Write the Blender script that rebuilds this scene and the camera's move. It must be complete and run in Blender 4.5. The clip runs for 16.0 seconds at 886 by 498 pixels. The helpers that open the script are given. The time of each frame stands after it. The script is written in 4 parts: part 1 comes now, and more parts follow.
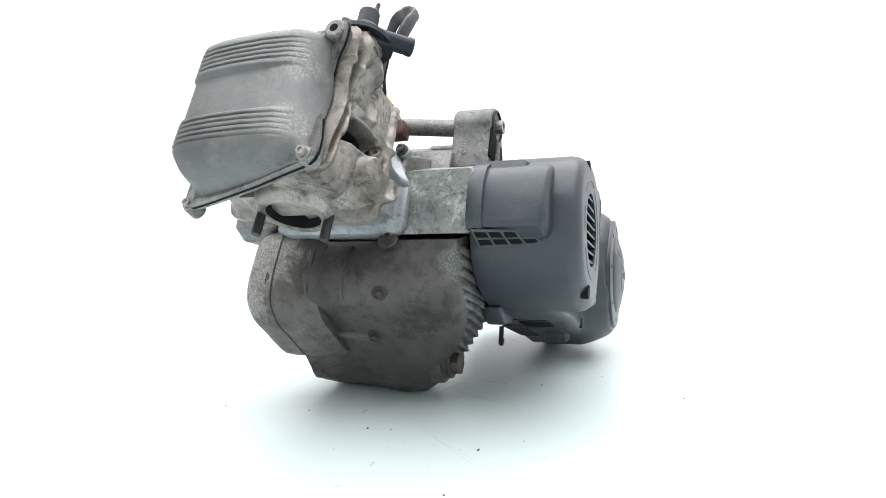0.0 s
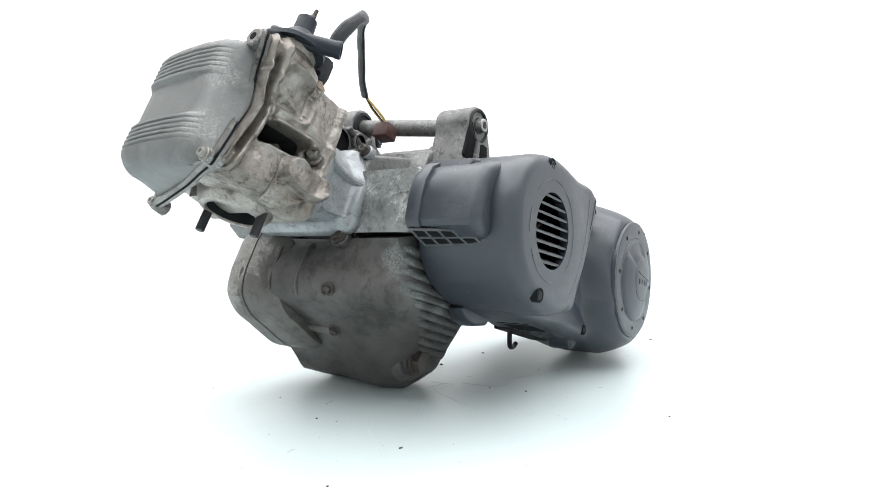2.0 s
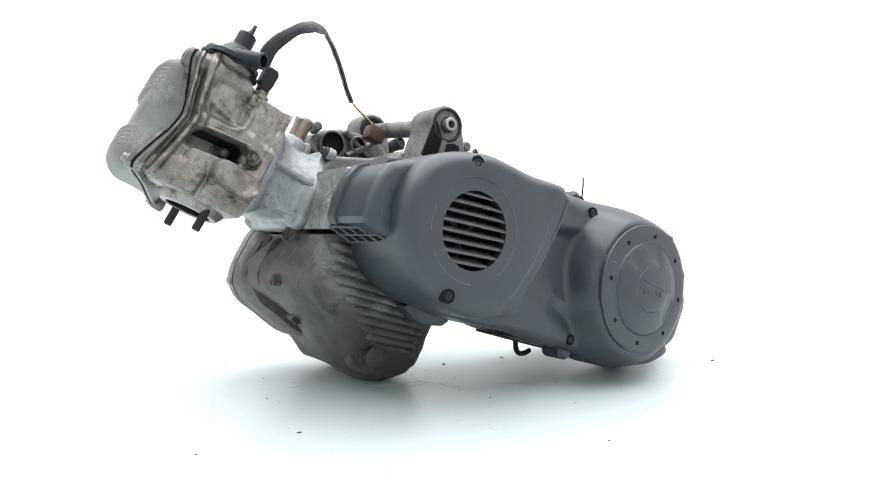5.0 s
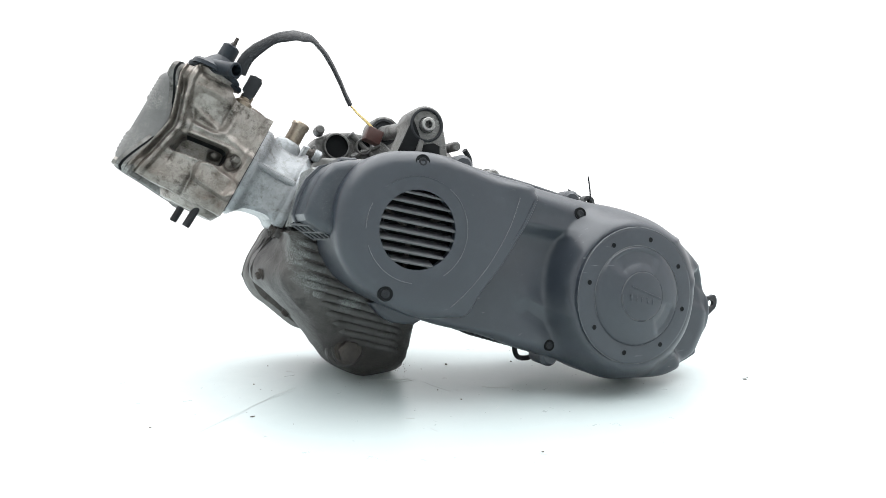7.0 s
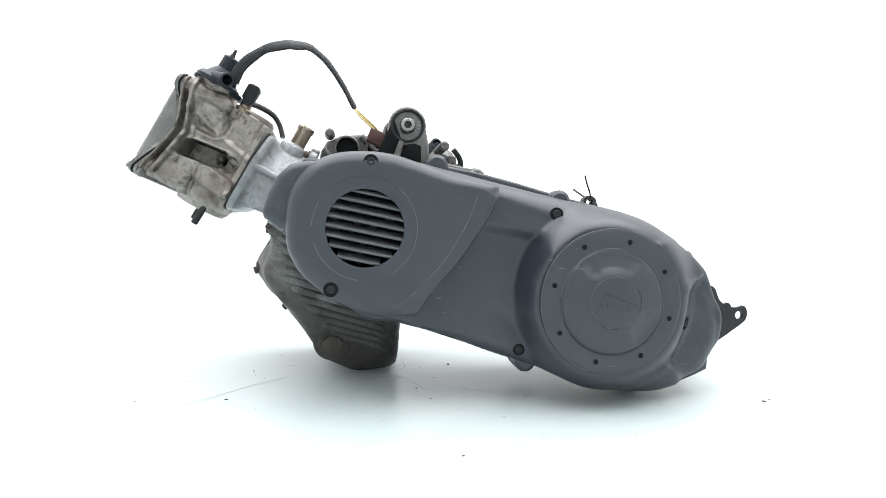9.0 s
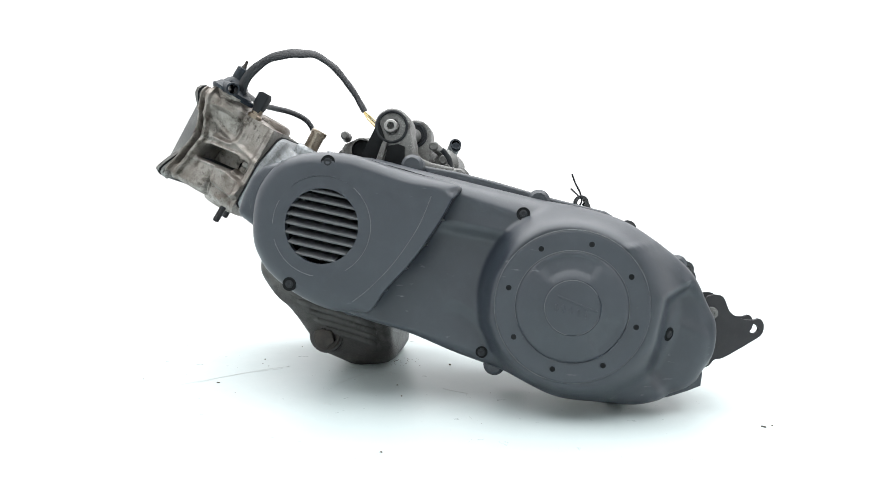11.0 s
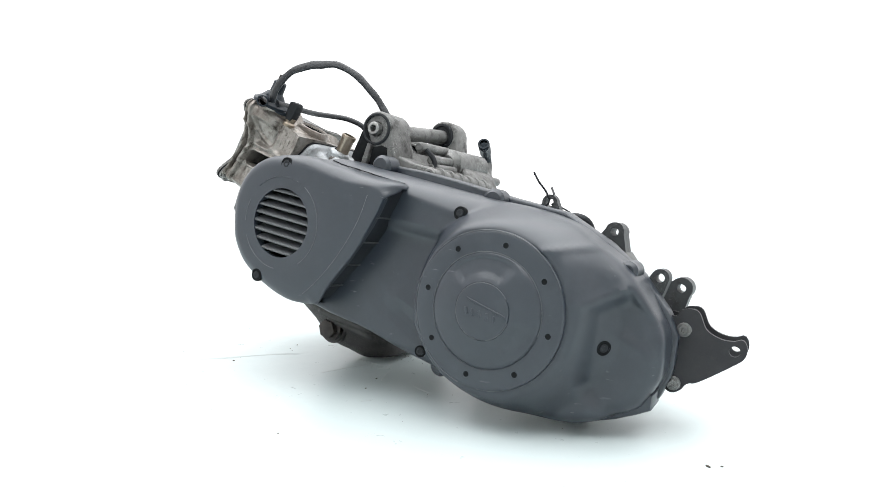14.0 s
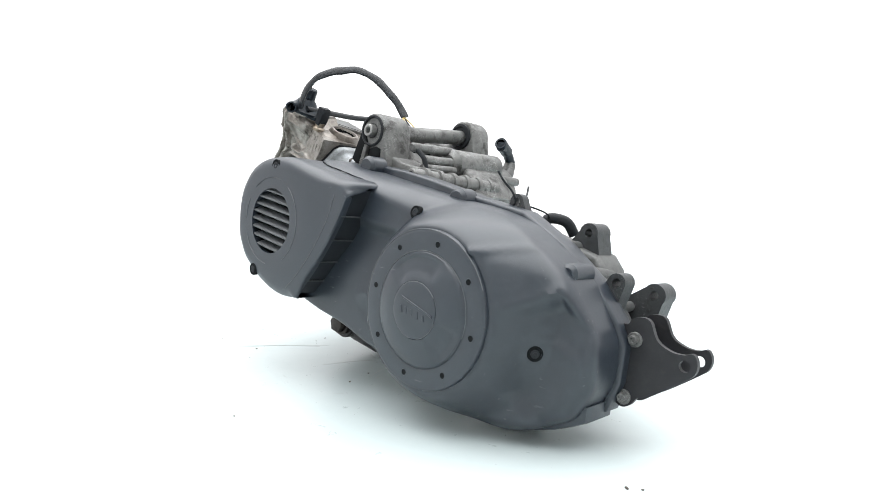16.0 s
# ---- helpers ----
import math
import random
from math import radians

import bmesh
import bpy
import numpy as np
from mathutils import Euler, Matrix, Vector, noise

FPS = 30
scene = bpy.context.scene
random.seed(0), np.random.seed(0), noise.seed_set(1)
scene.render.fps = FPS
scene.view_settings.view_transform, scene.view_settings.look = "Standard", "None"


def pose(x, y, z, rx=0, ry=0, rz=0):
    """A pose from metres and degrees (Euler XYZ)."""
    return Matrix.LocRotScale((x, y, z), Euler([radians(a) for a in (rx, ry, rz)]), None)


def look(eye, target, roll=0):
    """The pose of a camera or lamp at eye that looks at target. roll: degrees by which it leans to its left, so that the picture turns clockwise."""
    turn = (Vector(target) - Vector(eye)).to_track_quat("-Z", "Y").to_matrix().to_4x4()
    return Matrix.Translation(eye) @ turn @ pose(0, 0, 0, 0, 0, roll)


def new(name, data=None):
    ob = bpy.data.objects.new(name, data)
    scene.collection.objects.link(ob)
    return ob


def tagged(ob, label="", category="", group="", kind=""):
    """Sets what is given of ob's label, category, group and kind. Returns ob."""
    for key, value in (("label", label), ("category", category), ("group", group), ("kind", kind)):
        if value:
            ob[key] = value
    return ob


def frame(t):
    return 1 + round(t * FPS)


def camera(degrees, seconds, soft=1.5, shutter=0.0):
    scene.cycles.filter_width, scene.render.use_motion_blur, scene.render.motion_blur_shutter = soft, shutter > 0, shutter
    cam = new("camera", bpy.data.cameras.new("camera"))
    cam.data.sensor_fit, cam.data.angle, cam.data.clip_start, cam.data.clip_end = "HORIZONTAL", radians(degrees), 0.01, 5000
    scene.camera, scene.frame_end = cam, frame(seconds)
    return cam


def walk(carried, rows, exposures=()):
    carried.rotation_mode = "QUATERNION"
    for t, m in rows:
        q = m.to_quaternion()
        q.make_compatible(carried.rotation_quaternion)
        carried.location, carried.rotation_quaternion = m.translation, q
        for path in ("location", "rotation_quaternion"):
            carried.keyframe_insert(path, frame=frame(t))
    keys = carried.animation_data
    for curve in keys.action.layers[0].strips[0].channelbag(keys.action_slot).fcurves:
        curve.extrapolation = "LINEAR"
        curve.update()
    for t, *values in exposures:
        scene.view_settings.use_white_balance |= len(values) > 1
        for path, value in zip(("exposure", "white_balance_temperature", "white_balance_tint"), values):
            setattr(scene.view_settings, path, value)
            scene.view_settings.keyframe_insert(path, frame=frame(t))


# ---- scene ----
cam = camera(68.49, 16.0, 0.6)
EYE = pose(0, 0, 0, 0, 0, 0.42) @ pose(0, 0, 0, -4.65, 0, 0)
CAM = Matrix.Translation((0, -0.8, 0.213)) @ EYE @ pose(0, 0, 0, 90, 0, 0) @ pose(0, 0, 0, 0, 0, 1.03)
walk(cam, [(0.0, CAM), (16.0, CAM)], [(0.0, 0.0), (16.0, 0.0)])

# ---- light: a white photo tent with a soft box overhead ----
world = bpy.data.worlds.new("world")
scene.world = world
world.use_nodes = True
world.node_tree.nodes["Background"].inputs[0].default_value = (0.985, 0.992, 1.0, 1)
world.node_tree.nodes["Background"].inputs[1].default_value = 0.98


def area(name, eye, target, sx, sy, watts, color=(1, 1, 1)):
    d = bpy.data.lights.new(name, "AREA")
    d.shape, d.size, d.size_y, d.energy, d.color = "RECTANGLE", sx, sy, watts, color
    ob = new(name, d)
    ob.matrix_world = look(eye, target)
    return ob


area("softbox_overhead", (0.0, 0.0, 2.45), (0.0, 0.0, 0.0), 4.0, 4.0, 178, (0.98, 0.99, 1.0))


# ---- engine space: millimetres, x to its rear, y across it, z up; its left flank is y = 0 ----
LM = Matrix(((0.990945, -0.134056, -0.007503, 0.161387), (0.134265, 0.989397, 0.055376, -0.169953), (0.0, -0.055882, 0.998437, 0.113027), (0, 0, 0, 1))) @ Matrix.Diagonal((0.001, 0.001, 0.001, 1))
V = Vector


# ---- materials ----
def material(name, c1, c2, c3, scale=18.0, rough=0.55, metal=0.0, bump=0.25, stain=0.5, fine=220.0, speck=None, speck_cut=0.62, grain=0.35, grime=None, grime_cut=0.56, grime_k=0.85, scratch=0.0, spec=0.5, spots=()):
    """Three tones mixed at two scales, optional light or dark specks, uneven gloss and fine relief."""
    m = bpy.data.materials.new(name)
    m.use_nodes = True
    nt = m.node_tree
    n, l = nt.nodes, nt.links
    bsdf = n["Principled BSDF"]
    tc = n.new("ShaderNodeTexCoord")

    def noise_tex(s, detail, rough_n, dist=0.0):
        t = n.new("ShaderNodeTexNoise")
        t.inputs["Scale"].default_value = s
        t.inputs["Detail"].default_value = detail
        t.inputs["Roughness"].default_value = rough_n
        t.inputs["Distortion"].default_value = dist
        l.new(tc.outputs["Object"], t.inputs["Vector"])
        return t.outputs["Fac"]

    def ramp(fac, a, b):
        r = n.new("ShaderNodeMapRange")
        r.inputs["From Min"].default_value, r.inputs["From Max"].default_value = a, b
        l.new(fac, r.inputs["Value"])
        return r.outputs["Result"]

    def mix(fac, a, b, k=1.0):
        x = n.new("ShaderNodeMix")
        x.data_type = "RGBA"
        if k < 1.0:
            mu = n.new("ShaderNodeMath")
            mu.operation = "MULTIPLY"
            mu.inputs[1].default_value = k
            l.new(fac, mu.inputs[0])
            fac = mu.outputs[0]
        l.new(fac, x.inputs["Factor"])
        for sock, v in ((x.inputs["A"], a), (x.inputs["B"], b)):
            if isinstance(v, tuple):
                sock.default_value = (*v, 1)
            else:
                l.new(v, sock)
        return x.outputs["Result"]

    big = noise_tex(scale, 6, 0.65, 0.2)
    small = noise_tex(scale * 7, 8, 0.7, 0.2)
    tiny = noise_tex(fine * 3, 4, 0.6)
    col = mix(ramp(big, 0.38, 0.62), c1, c2)
    col = mix(ramp(small, 0.5, 0.72), col, c3, stain)
    if speck:
        patch = n.new("ShaderNodeMath")
        patch.operation = "MULTIPLY"
        l.new(ramp(noise_tex(fine * 1.9, 7, 0.85), speck_cut - 0.05, speck_cut + 0.06), patch.inputs[0])
        where = ramp(noise_tex(scale * 1.4, 7, 0.7, 0.3), 0.50, 0.60)
        if spots:
            # corrosion that keeps to certain places of the casting
            near = None
            for at, reach in spots:
                dist = n.new("ShaderNodeVectorMath")
                dist.operation = "DISTANCE"
                dist.inputs[1].default_value = LM @ V(at)
                l.new(tc.outputs["Object"], dist.inputs[0])
                got = ramp(dist.outputs["Value"], reach * 0.001, 0.0)
                if near:
                    most = n.new("ShaderNodeMath")
                    most.operation = "MAXIMUM"
                    l.new(near, most.inputs[0])
                    l.new(got, most.inputs[1])
                    got = most.outputs[0]
                near = got
            both_of = n.new("ShaderNodeMath")
            both_of.operation = "ADD"
            l.new(near, both_of.inputs[0])
            l.new(ramp(noise_tex(scale * 2.2, 8, 0.7, 0.6), 0.30, 0.70), both_of.inputs[1])
            where = ramp(both_of.outputs[0], 0.85, 1.15)
        l.new(where, patch.inputs[1])
        col = mix(patch.outputs[0], col, speck, 0.9)
    if grime:
        col = mix(ramp(noise_tex(scale * 2.6, 9, 0.75, 0.25), grime_cut, grime_cut + 0.10), col, grime, grime_k)
    if scratch:
        mp = n.new("ShaderNodeMapping")
        mp.inputs["Rotation"].default_value = (0.3, 0.5, 0.7)
        mp.inputs["Scale"].default_value = (1, 14, 9)
        l.new(tc.outputs["Object"], mp.inputs["Vector"])
        st = n.new("ShaderNodeTexNoise")
        st.inputs["Scale"].default_value = 26
        st.inputs["Detail"].default_value = 5
        l.new(mp.outputs["Vector"], st.inputs["Vector"])
        both = n.new("ShaderNodeMath")
        both.operation = "MULTIPLY"
        l.new(ramp(st.outputs["Fac"], 0.66, 0.72), both.inputs[0])
        l.new(ramp(noise_tex(13, 3, 0.5), 0.52, 0.62), both.inputs[1])
        col = mix(both.outputs[0], col, (0.30, 0.31, 0.31), scratch)
    dark = tuple(v * 0.55 for v in c1)
    col = mix(ramp(tiny, 0.35, 0.65), col, mix(ramp(tiny, 0.0, 1.0), dark, col), grain)
    l.new(col, bsdf.inputs["Base Color"])
    bsdf.inputs["Metallic"].default_value = metal
    bsdf.inputs["Specular IOR Level"].default_value = spec
    r = n.new("ShaderNodeMapRange")
    r.inputs["To Min"].default_value, r.inputs["To Max"].default_value = max(0.05, rough - 0.12), min(1.0, rough + 0.15)
    l.new(small, r.inputs["Value"])
    l.new(r.outputs["Result"], bsdf.inputs["Roughness"])
    if bump:
        b = n.new("ShaderNodeBump")
        b.inputs["Strength"].default_value = bump
        b.inputs["Distance"].default_value = 0.0006
        l.new(noise_tex(fine, 7, 0.7), b.inputs["Height"])
        l.new(b.outputs["Normal"], bsdf.inputs["Normal"])
    return m


M_PLASTIC = material("grey_plastic", (0.0205, 0.0262, 0.0352), (0.0265, 0.0332, 0.0432), (0.042, 0.050, 0.060), 9, 0.36, 0, 0.16, 0.40, 900, (0.20, 0.20, 0.20), 0.69, grain=0.22, scratch=0.35, spec=0.58)
M_CASE = material("weathered_case", (0.044, 0.040, 0.038), (0.084, 0.079, 0.076), (0.022, 0.020, 0.019), 9, 0.46, 0.2, 1.0, 0.75, 400, (0.22, 0.24, 0.235), 0.52, grime=(0.020, 0.018, 0.017), grime_cut=0.52, grime_k=0.9, spots=[((-342, 108, 48), 34), ((-326, 110, 22), 26)])
M_SUMP = material("oily_sump", (0.040, 0.038, 0.037), (0.074, 0.072, 0.070), (0.021, 0.020, 0.019), 9, 0.44, 0.2, 0.8, 0.65, 400, (0.22, 0.24, 0.235), 0.51, grime=(0.022, 0.021, 0.020), grime_cut=0.53, spots=[((-336, 106, 46), 36), ((-316, 108, 20), 34), ((-282, 112, -6), 28)])
M_PALE = material("pale_weathered_cover", (0.066, 0.061, 0.056), (0.125, 0.119, 0.110), (0.032, 0.029, 0.026), 12, 0.5, 0.2, 1.0, 0.75, 330, (0.34, 0.335, 0.31), 0.48, grime=(0.028, 0.025, 0.022), grime_cut=0.53, grime_k=0.9, spots=[((-358, 306, 48), 52), ((-350, 280, 50), 44), ((-372, 310, 14), 30)])
M_SPECK = material("corroded_aluminium", (0.15, 0.157, 0.153), (0.25, 0.26, 0.255), (0.05, 0.05, 0.047), 24, 0.55, 0.3, 1.0, 0.9, 300, (0.60, 0.63, 0.61), 0.49, grime=(0.035, 0.032, 0.029), grime_cut=0.545, grime_k=0.9)
M_HEAD = material("stained_head_aluminium", (0.158, 0.137, 0.119), (0.385, 0.366, 0.342), (0.075, 0.060, 0.048), 11, 0.37, 0.6, 0.8, 0.85, 260, (0.05, 0.041, 0.034), 0.57, grime=(0.032, 0.025, 0.019), grime_cut=0.545, grime_k=0.92)
M_FLANGE = material("corroded_cover_flange", (0.12, 0.116, 0.11), (0.23, 0.228, 0.222), (0.05, 0.045, 0.04), 16, 0.42, 0.5, 0.9, 0.85, 330, (0.42, 0.43, 0.42), 0.55, grime=(0.028, 0.024, 0.020), grime_cut=0.53, grime_k=0.9)
M_BARREL = material("silver_painted_barrel", (0.20, 0.212, 0.222), (0.35, 0.372, 0.388), (0.09, 0.087, 0.08), 18, 0.36, 0.4, 0.5, 0.7, 240, (0.07, 0.065, 0.055), 0.58, grime=(0.06, 0.054, 0.047), grime_cut=0.57)
M_DUCT = material("peeling_grey_plastic", (0.027, 0.034, 0.044), (0.034, 0.041, 0.051), (0.07, 0.077, 0.085), 12, 0.34, 0, 0.15, 0.4, 500, (0.24, 0.25, 0.25), 0.60, grain=0.2, scratch=0.9)
M_DULL = material("dull_bolt_steel", (0.20, 0.19, 0.175), (0.30, 0.29, 0.27), (0.08, 0.07, 0.06), 70, 0.45, 0.6, 0.3, 0.7, 500)
M_COVER = material("dull_grey_cover", (0.085, 0.089, 0.089), (0.145, 0.149, 0.147), (0.21, 0.207, 0.196), 9, 0.40, 0.45, 0.6, 0.6, 300, (0.25, 0.255, 0.248), 0.53, grain=0.2, spots=[((-466, 180, 205), 27), ((-491, 178, 157), 25)], grime=(0.065, 0.059, 0.052), grime_cut=0.57, grime_k=0.75)
M_BRACKET = material("pale_cast_aluminium", (0.105, 0.106, 0.104), (0.195, 0.195, 0.19), (0.045, 0.043, 0.040), 15, 0.46, 0.45, 0.6, 0.7, 330, (0.46, 0.47, 0.46), 0.56, grime=(0.03, 0.028, 0.026), grime_cut=0.53)
M_GEAR = material("grey_painted_gearbox", (0.085, 0.088, 0.088), (0.12, 0.122, 0.12), (0.045, 0.044, 0.042), 18, 0.5, 0.2, 0.5, 0.6, 300, (0.30, 0.30, 0.29), 0.60, grime=(0.03, 0.028, 0.025), grime_cut=0.56)
M_LUG = material("dark_grey_casting", (0.034, 0.037, 0.040), (0.052, 0.055, 0.058), (0.03, 0.03, 0.03), 18, 0.48, 0.2, 0.5, 0.6, 300, (0.22, 0.22, 0.22), 0.60, grime=(0.02, 0.02, 0.02), grime_cut=0.56)
M_BLACK = material("black_painted_steel", (0.020, 0.020, 0.023), (0.028, 0.028, 0.031), (0.05, 0.046, 0.044), 20, 0.48, 0.1, 0.3, 0.4, 300, spec=0.35)
# paints the shade under the fan lip and in the plug recess
M_SHADE = material("recess_shade_black", (0.014, 0.016, 0.020), (0.018, 0.021, 0.025), (0.03, 0.033, 0.037), 20, 0.55, 0, 0.2, 0.4, 400, spec=0.3)
M_RUBBER = material("black_rubber", (0.010, 0.012, 0.015), (0.016, 0.018, 0.021), (0.035, 0.036, 0.038), 30, 0.6, 0, 0.3, 0.3, 400, spec=0.28)
M_HOUSING = material("blue_black_plastic", (0.009, 0.014, 0.021), (0.015, 0.021, 0.028), (0.05, 0.056, 0.06), 25, 0.42, 0, 0.2, 0.35, 400, spec=0.25)
M_SLEEVE = material("cable_sleeve", (0.010, 0.012, 0.015), (0.016, 0.018, 0.021), (0.04, 0.045, 0.052), 40, 0.36, 0, 0.9, 0.35, 200, spec=0.3)
# pale edge tone: wear plus a painted highlight
M_EDGE = material("worn_edge_highlight", (0.085, 0.092, 0.10), (0.12, 0.127, 0.133), (0.05, 0.055, 0.06), 40, 0.4, 0, 0.1, 0.6, 500)
M_STEEL = material("bright_bolt_steel", (0.27, 0.27, 0.265), (0.38, 0.38, 0.37), (0.10, 0.09, 0.08), 60, 0.4, 0.7, 0.2, 0.7, 500)
M_RUST = material("rusty_bolt", (0.040, 0.035, 0.032), (0.062, 0.053, 0.047), (0.022, 0.019, 0.017), 60, 0.55, 0.4, 0.4, 0.5, 400)
M_BRASS = material("tarnished_brass", (0.27, 0.225, 0.175), (0.37, 0.32, 0.265), (0.10, 0.08, 0.06), 50, 0.3, 0.85, 0.2, 0.6, 400)
# near-black for the gasket; also paints the shade inside holes, wells and gaps
M_DARK = material("shade_and_gasket_black", (0.007, 0.008, 0.009), (0.010, 0.011, 0.012), (0.02, 0.021, 0.022), 20, 0.8, 0, 0.2, 0.3, 300, spec=0.1)
M_SLAT = material("grey_slat_plastic", (0.050, 0.055, 0.060), (0.064, 0.069, 0.074), (0.11, 0.11, 0.11), 30, 0.42, 0, 0.1, 0.4, 500)
M_WIRE = material("yellow_wire", (0.50, 0.36, 0.10), (0.60, 0.47, 0.18), (0.34, 0.25, 0.10), 60, 0.45, 0, 0, 0.3, 300)
M_CONN = material("maroon_connector", (0.048, 0.018, 0.015), (0.062, 0.023, 0.019), (0.04, 0.016, 0.013), 50, 0.45, 0, 0.1, 0.3, 300)
M_FLOOR = material("white_laminate", (0.57, 0.645, 0.65), (0.585, 0.655, 0.66), (0.55, 0.625, 0.63), 6, 0.30, 0, 0.0, 0.3, 120, grain=0.05)
M_DUST = material("dirt_crumb", (0.07, 0.06, 0.05), (0.12, 0.10, 0.085), (0.04, 0.035, 0.03), 200, 0.8, 0, 0.2, 0.5, 600)
M_SCRATCH = material("grey_scuff", (0.68, 0.71, 0.71), (0.73, 0.76, 0.76), (0.60, 0.63, 0.63), 50, 0.6, 0, 0.0, 0.4, 300)

def part(name, bm, mat, parent, label="", sharp=35, place=LM):
    """Links a bmesh as one mesh object under a thing or a part."""
    bmesh.ops.recalc_face_normals(bm, faces=bm.faces)
    me = bpy.data.meshes.new(name)
    bm.to_mesh(me)
    bm.free()
    me.transform(place)
    for p in me.polygons:
        p.use_smooth = True
    me.set_sharp_from_angle(angle=radians(sharp))
    me.materials.append(mat)
    ob = new(name, me)
    if parent:
        ob.parent = parent
    if label:
        ob["label"] = label
    return ob


def thing(name, label, category, at=(0, 0, 0)):
    ob = new(name)
    ob.empty_display_size = 0.05
    ob.location = at
    return tagged(ob, label, category)


def sstep(a, b, x):
    t = min(1.0, max(0.0, (x - a) / (b - a)))
    return t * t * (3 - 2 * t)


def spline(pts, n, closed=True):
    """n points, evenly spaced along a smooth curve through pts."""
    pts = [V(p) for p in pts]
    k = len(pts)
    fine = []
    for i in range(k if closed else k - 1):
        if closed:
            p0, p1, p2, p3 = pts[i - 1], pts[i], pts[(i + 1) % k], pts[(i + 2) % k]
        else:
            p0, p1, p2, p3 = pts[max(0, i - 1)], pts[i], pts[i + 1], pts[min(k - 1, i + 2)]
        for j in range(16):
            t = j / 16
            fine.append(0.5 * ((2 * p1) + (p2 - p0) * t + (2 * p0 - 5 * p1 + 4 * p2 - p3) * t * t + (3 * p1 - p0 - 3 * p2 + p3) * t ** 3))
    fine.append(fine[0].copy() if closed else pts[-1].copy())
    d = [0.0]
    for a, b in zip(fine, fine[1:]):
        d.append(d[-1] + (b - a).length)
    out, j = [], 0
    for i in range(n):
        s = d[-1] * i / (n if closed else n - 1)
        while j < len(d) - 2 and d[j + 1] < s:
            j += 1
        f = (s - d[j]) / max(1e-9, d[j + 1] - d[j])
        out.append(fine[j].lerp(fine[j + 1], min(1.0, f)))
    return out


def loft(bm, rings, cap0=True, cap1=True):
    vs = [[bm.verts.new(p) for p in r] for r in rings]
    k = len(vs[0])
    for a, b in zip(vs, vs[1:]):
        for i in range(k):
            j = (i + 1) % k
            bm.faces.new((a[i], a[j], b[j], b[i]))
    for on, r in ((cap0, vs[0]), (cap1, vs[-1])):
        if on:
            bm.faces.new(r)
    return vs


def prism(bm, pts, y0, y1, bev=1.5, seg=2, to=None):
    """A slab with the outline pts (x, z) from depth y0 to y1, its rims rounded. to: maps (x, y, z) to engine space."""
    to = to or (lambda x, y, z: V((x, y, z)))
    k = len(pts)
    area2 = sum(pts[i][0] * pts[(i + 1) % k][1] - pts[(i + 1) % k][0] * pts[i][1] for i in range(k))
    sgn = 1 if area2 > 0 else -1
    sd = 1 if y1 > y0 else -1

    def inset(e):
        out = []
        for i in range(k):
            p, q, r = V(pts[i - 1]), V(pts[i]), V(pts[(i + 1) % k])
            a, b = (q - p).normalized(), (r - q).normalized()
            na, nb = V((-a.y, a.x)) * sgn, V((-b.y, b.x)) * sgn
            m = (na + nb)
            m = m.normalized() / max(0.5, m.normalized().dot(na)) if m.length > 1e-6 else na
            out.append(q + m * e)
        return out
    steps = [(bev * (1 - math.sin(math.pi / 2 * i / seg)), bev * (1 - math.cos(math.pi / 2 * i / seg))) for i in range(seg + 1)] if bev else [(0, 0)]
    rings = [[to(p.x, y0 + sd * d, p.y) for p in inset(e)] for e, d in steps]
    rings += [[to(p.x, y1 - sd * d, p.y) for p in inset(e)] for e, d in reversed(steps)]
    loft(bm, rings)
    return bm


def holed(bm, pts, holes, y0, y1):
    """A slab with through holes: outline pts (x, z), each hole (x, z, radius)."""
    loops = [[tuple(p) for p in pts]] + [circle(x, z, r, 20) for x, z, r in holes]
    sides = []
    for y in (y0, y1):
        edges, made = [], []
        for lp in loops:
            vs = [bm.verts.new((p[0], y, p[1])) for p in lp]
            made.append(vs)
            edges += [bm.edges.new((vs[i], vs[(i + 1) % len(vs)])) for i in range(len(vs))]
        bmesh.ops.triangle_fill(bm, use_beauty=True, use_dissolve=False, edges=edges)
        sides.append(made)
    for a, b in zip(*sides):
        for i in range(len(a)):
            j = (i + 1) % len(a)
            bm.faces.new((a[i], a[j], b[j], b[i]))
    return bm


def frame_of(axis):
    w = V(axis).normalized()
    u = w.orthogonal().normalized()
    return u, w.cross(u), w


def lathe(bm, at, axis, prof, seg=28):
    """Turns a profile of (radius, height along axis) about an axis; zero radius closes it."""
    u, v, w = frame_of(axis)
    at = V(at)
    prev = None
    for r, h in prof:
        if r <= 1e-6:
            cur = [bm.verts.new(at + w * h)]
        else:
            cur = [bm.verts.new(at + w * h + (u * math.cos(2 * math.pi * i / seg) + v * math.sin(2 * math.pi * i / seg)) * r) for i in range(seg)]
        if prev:
            for i in range(seg):
                j = (i + 1) % seg
                a, b = prev, cur
                if len(a) == 1 and len(b) == 1:
                    continue
                if len(a) == 1:
                    bm.faces.new((a[0], b[j], b[i]))
                elif len(b) == 1:
                    bm.faces.new((a[i], a[j], b[0]))
                else:
                    bm.faces.new((a[i], a[j], b[j], b[i]))
        prev = cur
    return bm


def rod(bm, p0, p1, r, r2=None, bev=0.8, seg=24):
    p0, p1 = V(p0), V(p1)
    h = (p1 - p0).length
    r2 = r if r2 is None else r2
    return lathe(bm, p0, p1 - p0, [(0, 0), (r - bev, 0), (r, bev), (r2, h - bev), (r2 - bev, h), (0, h)], seg)


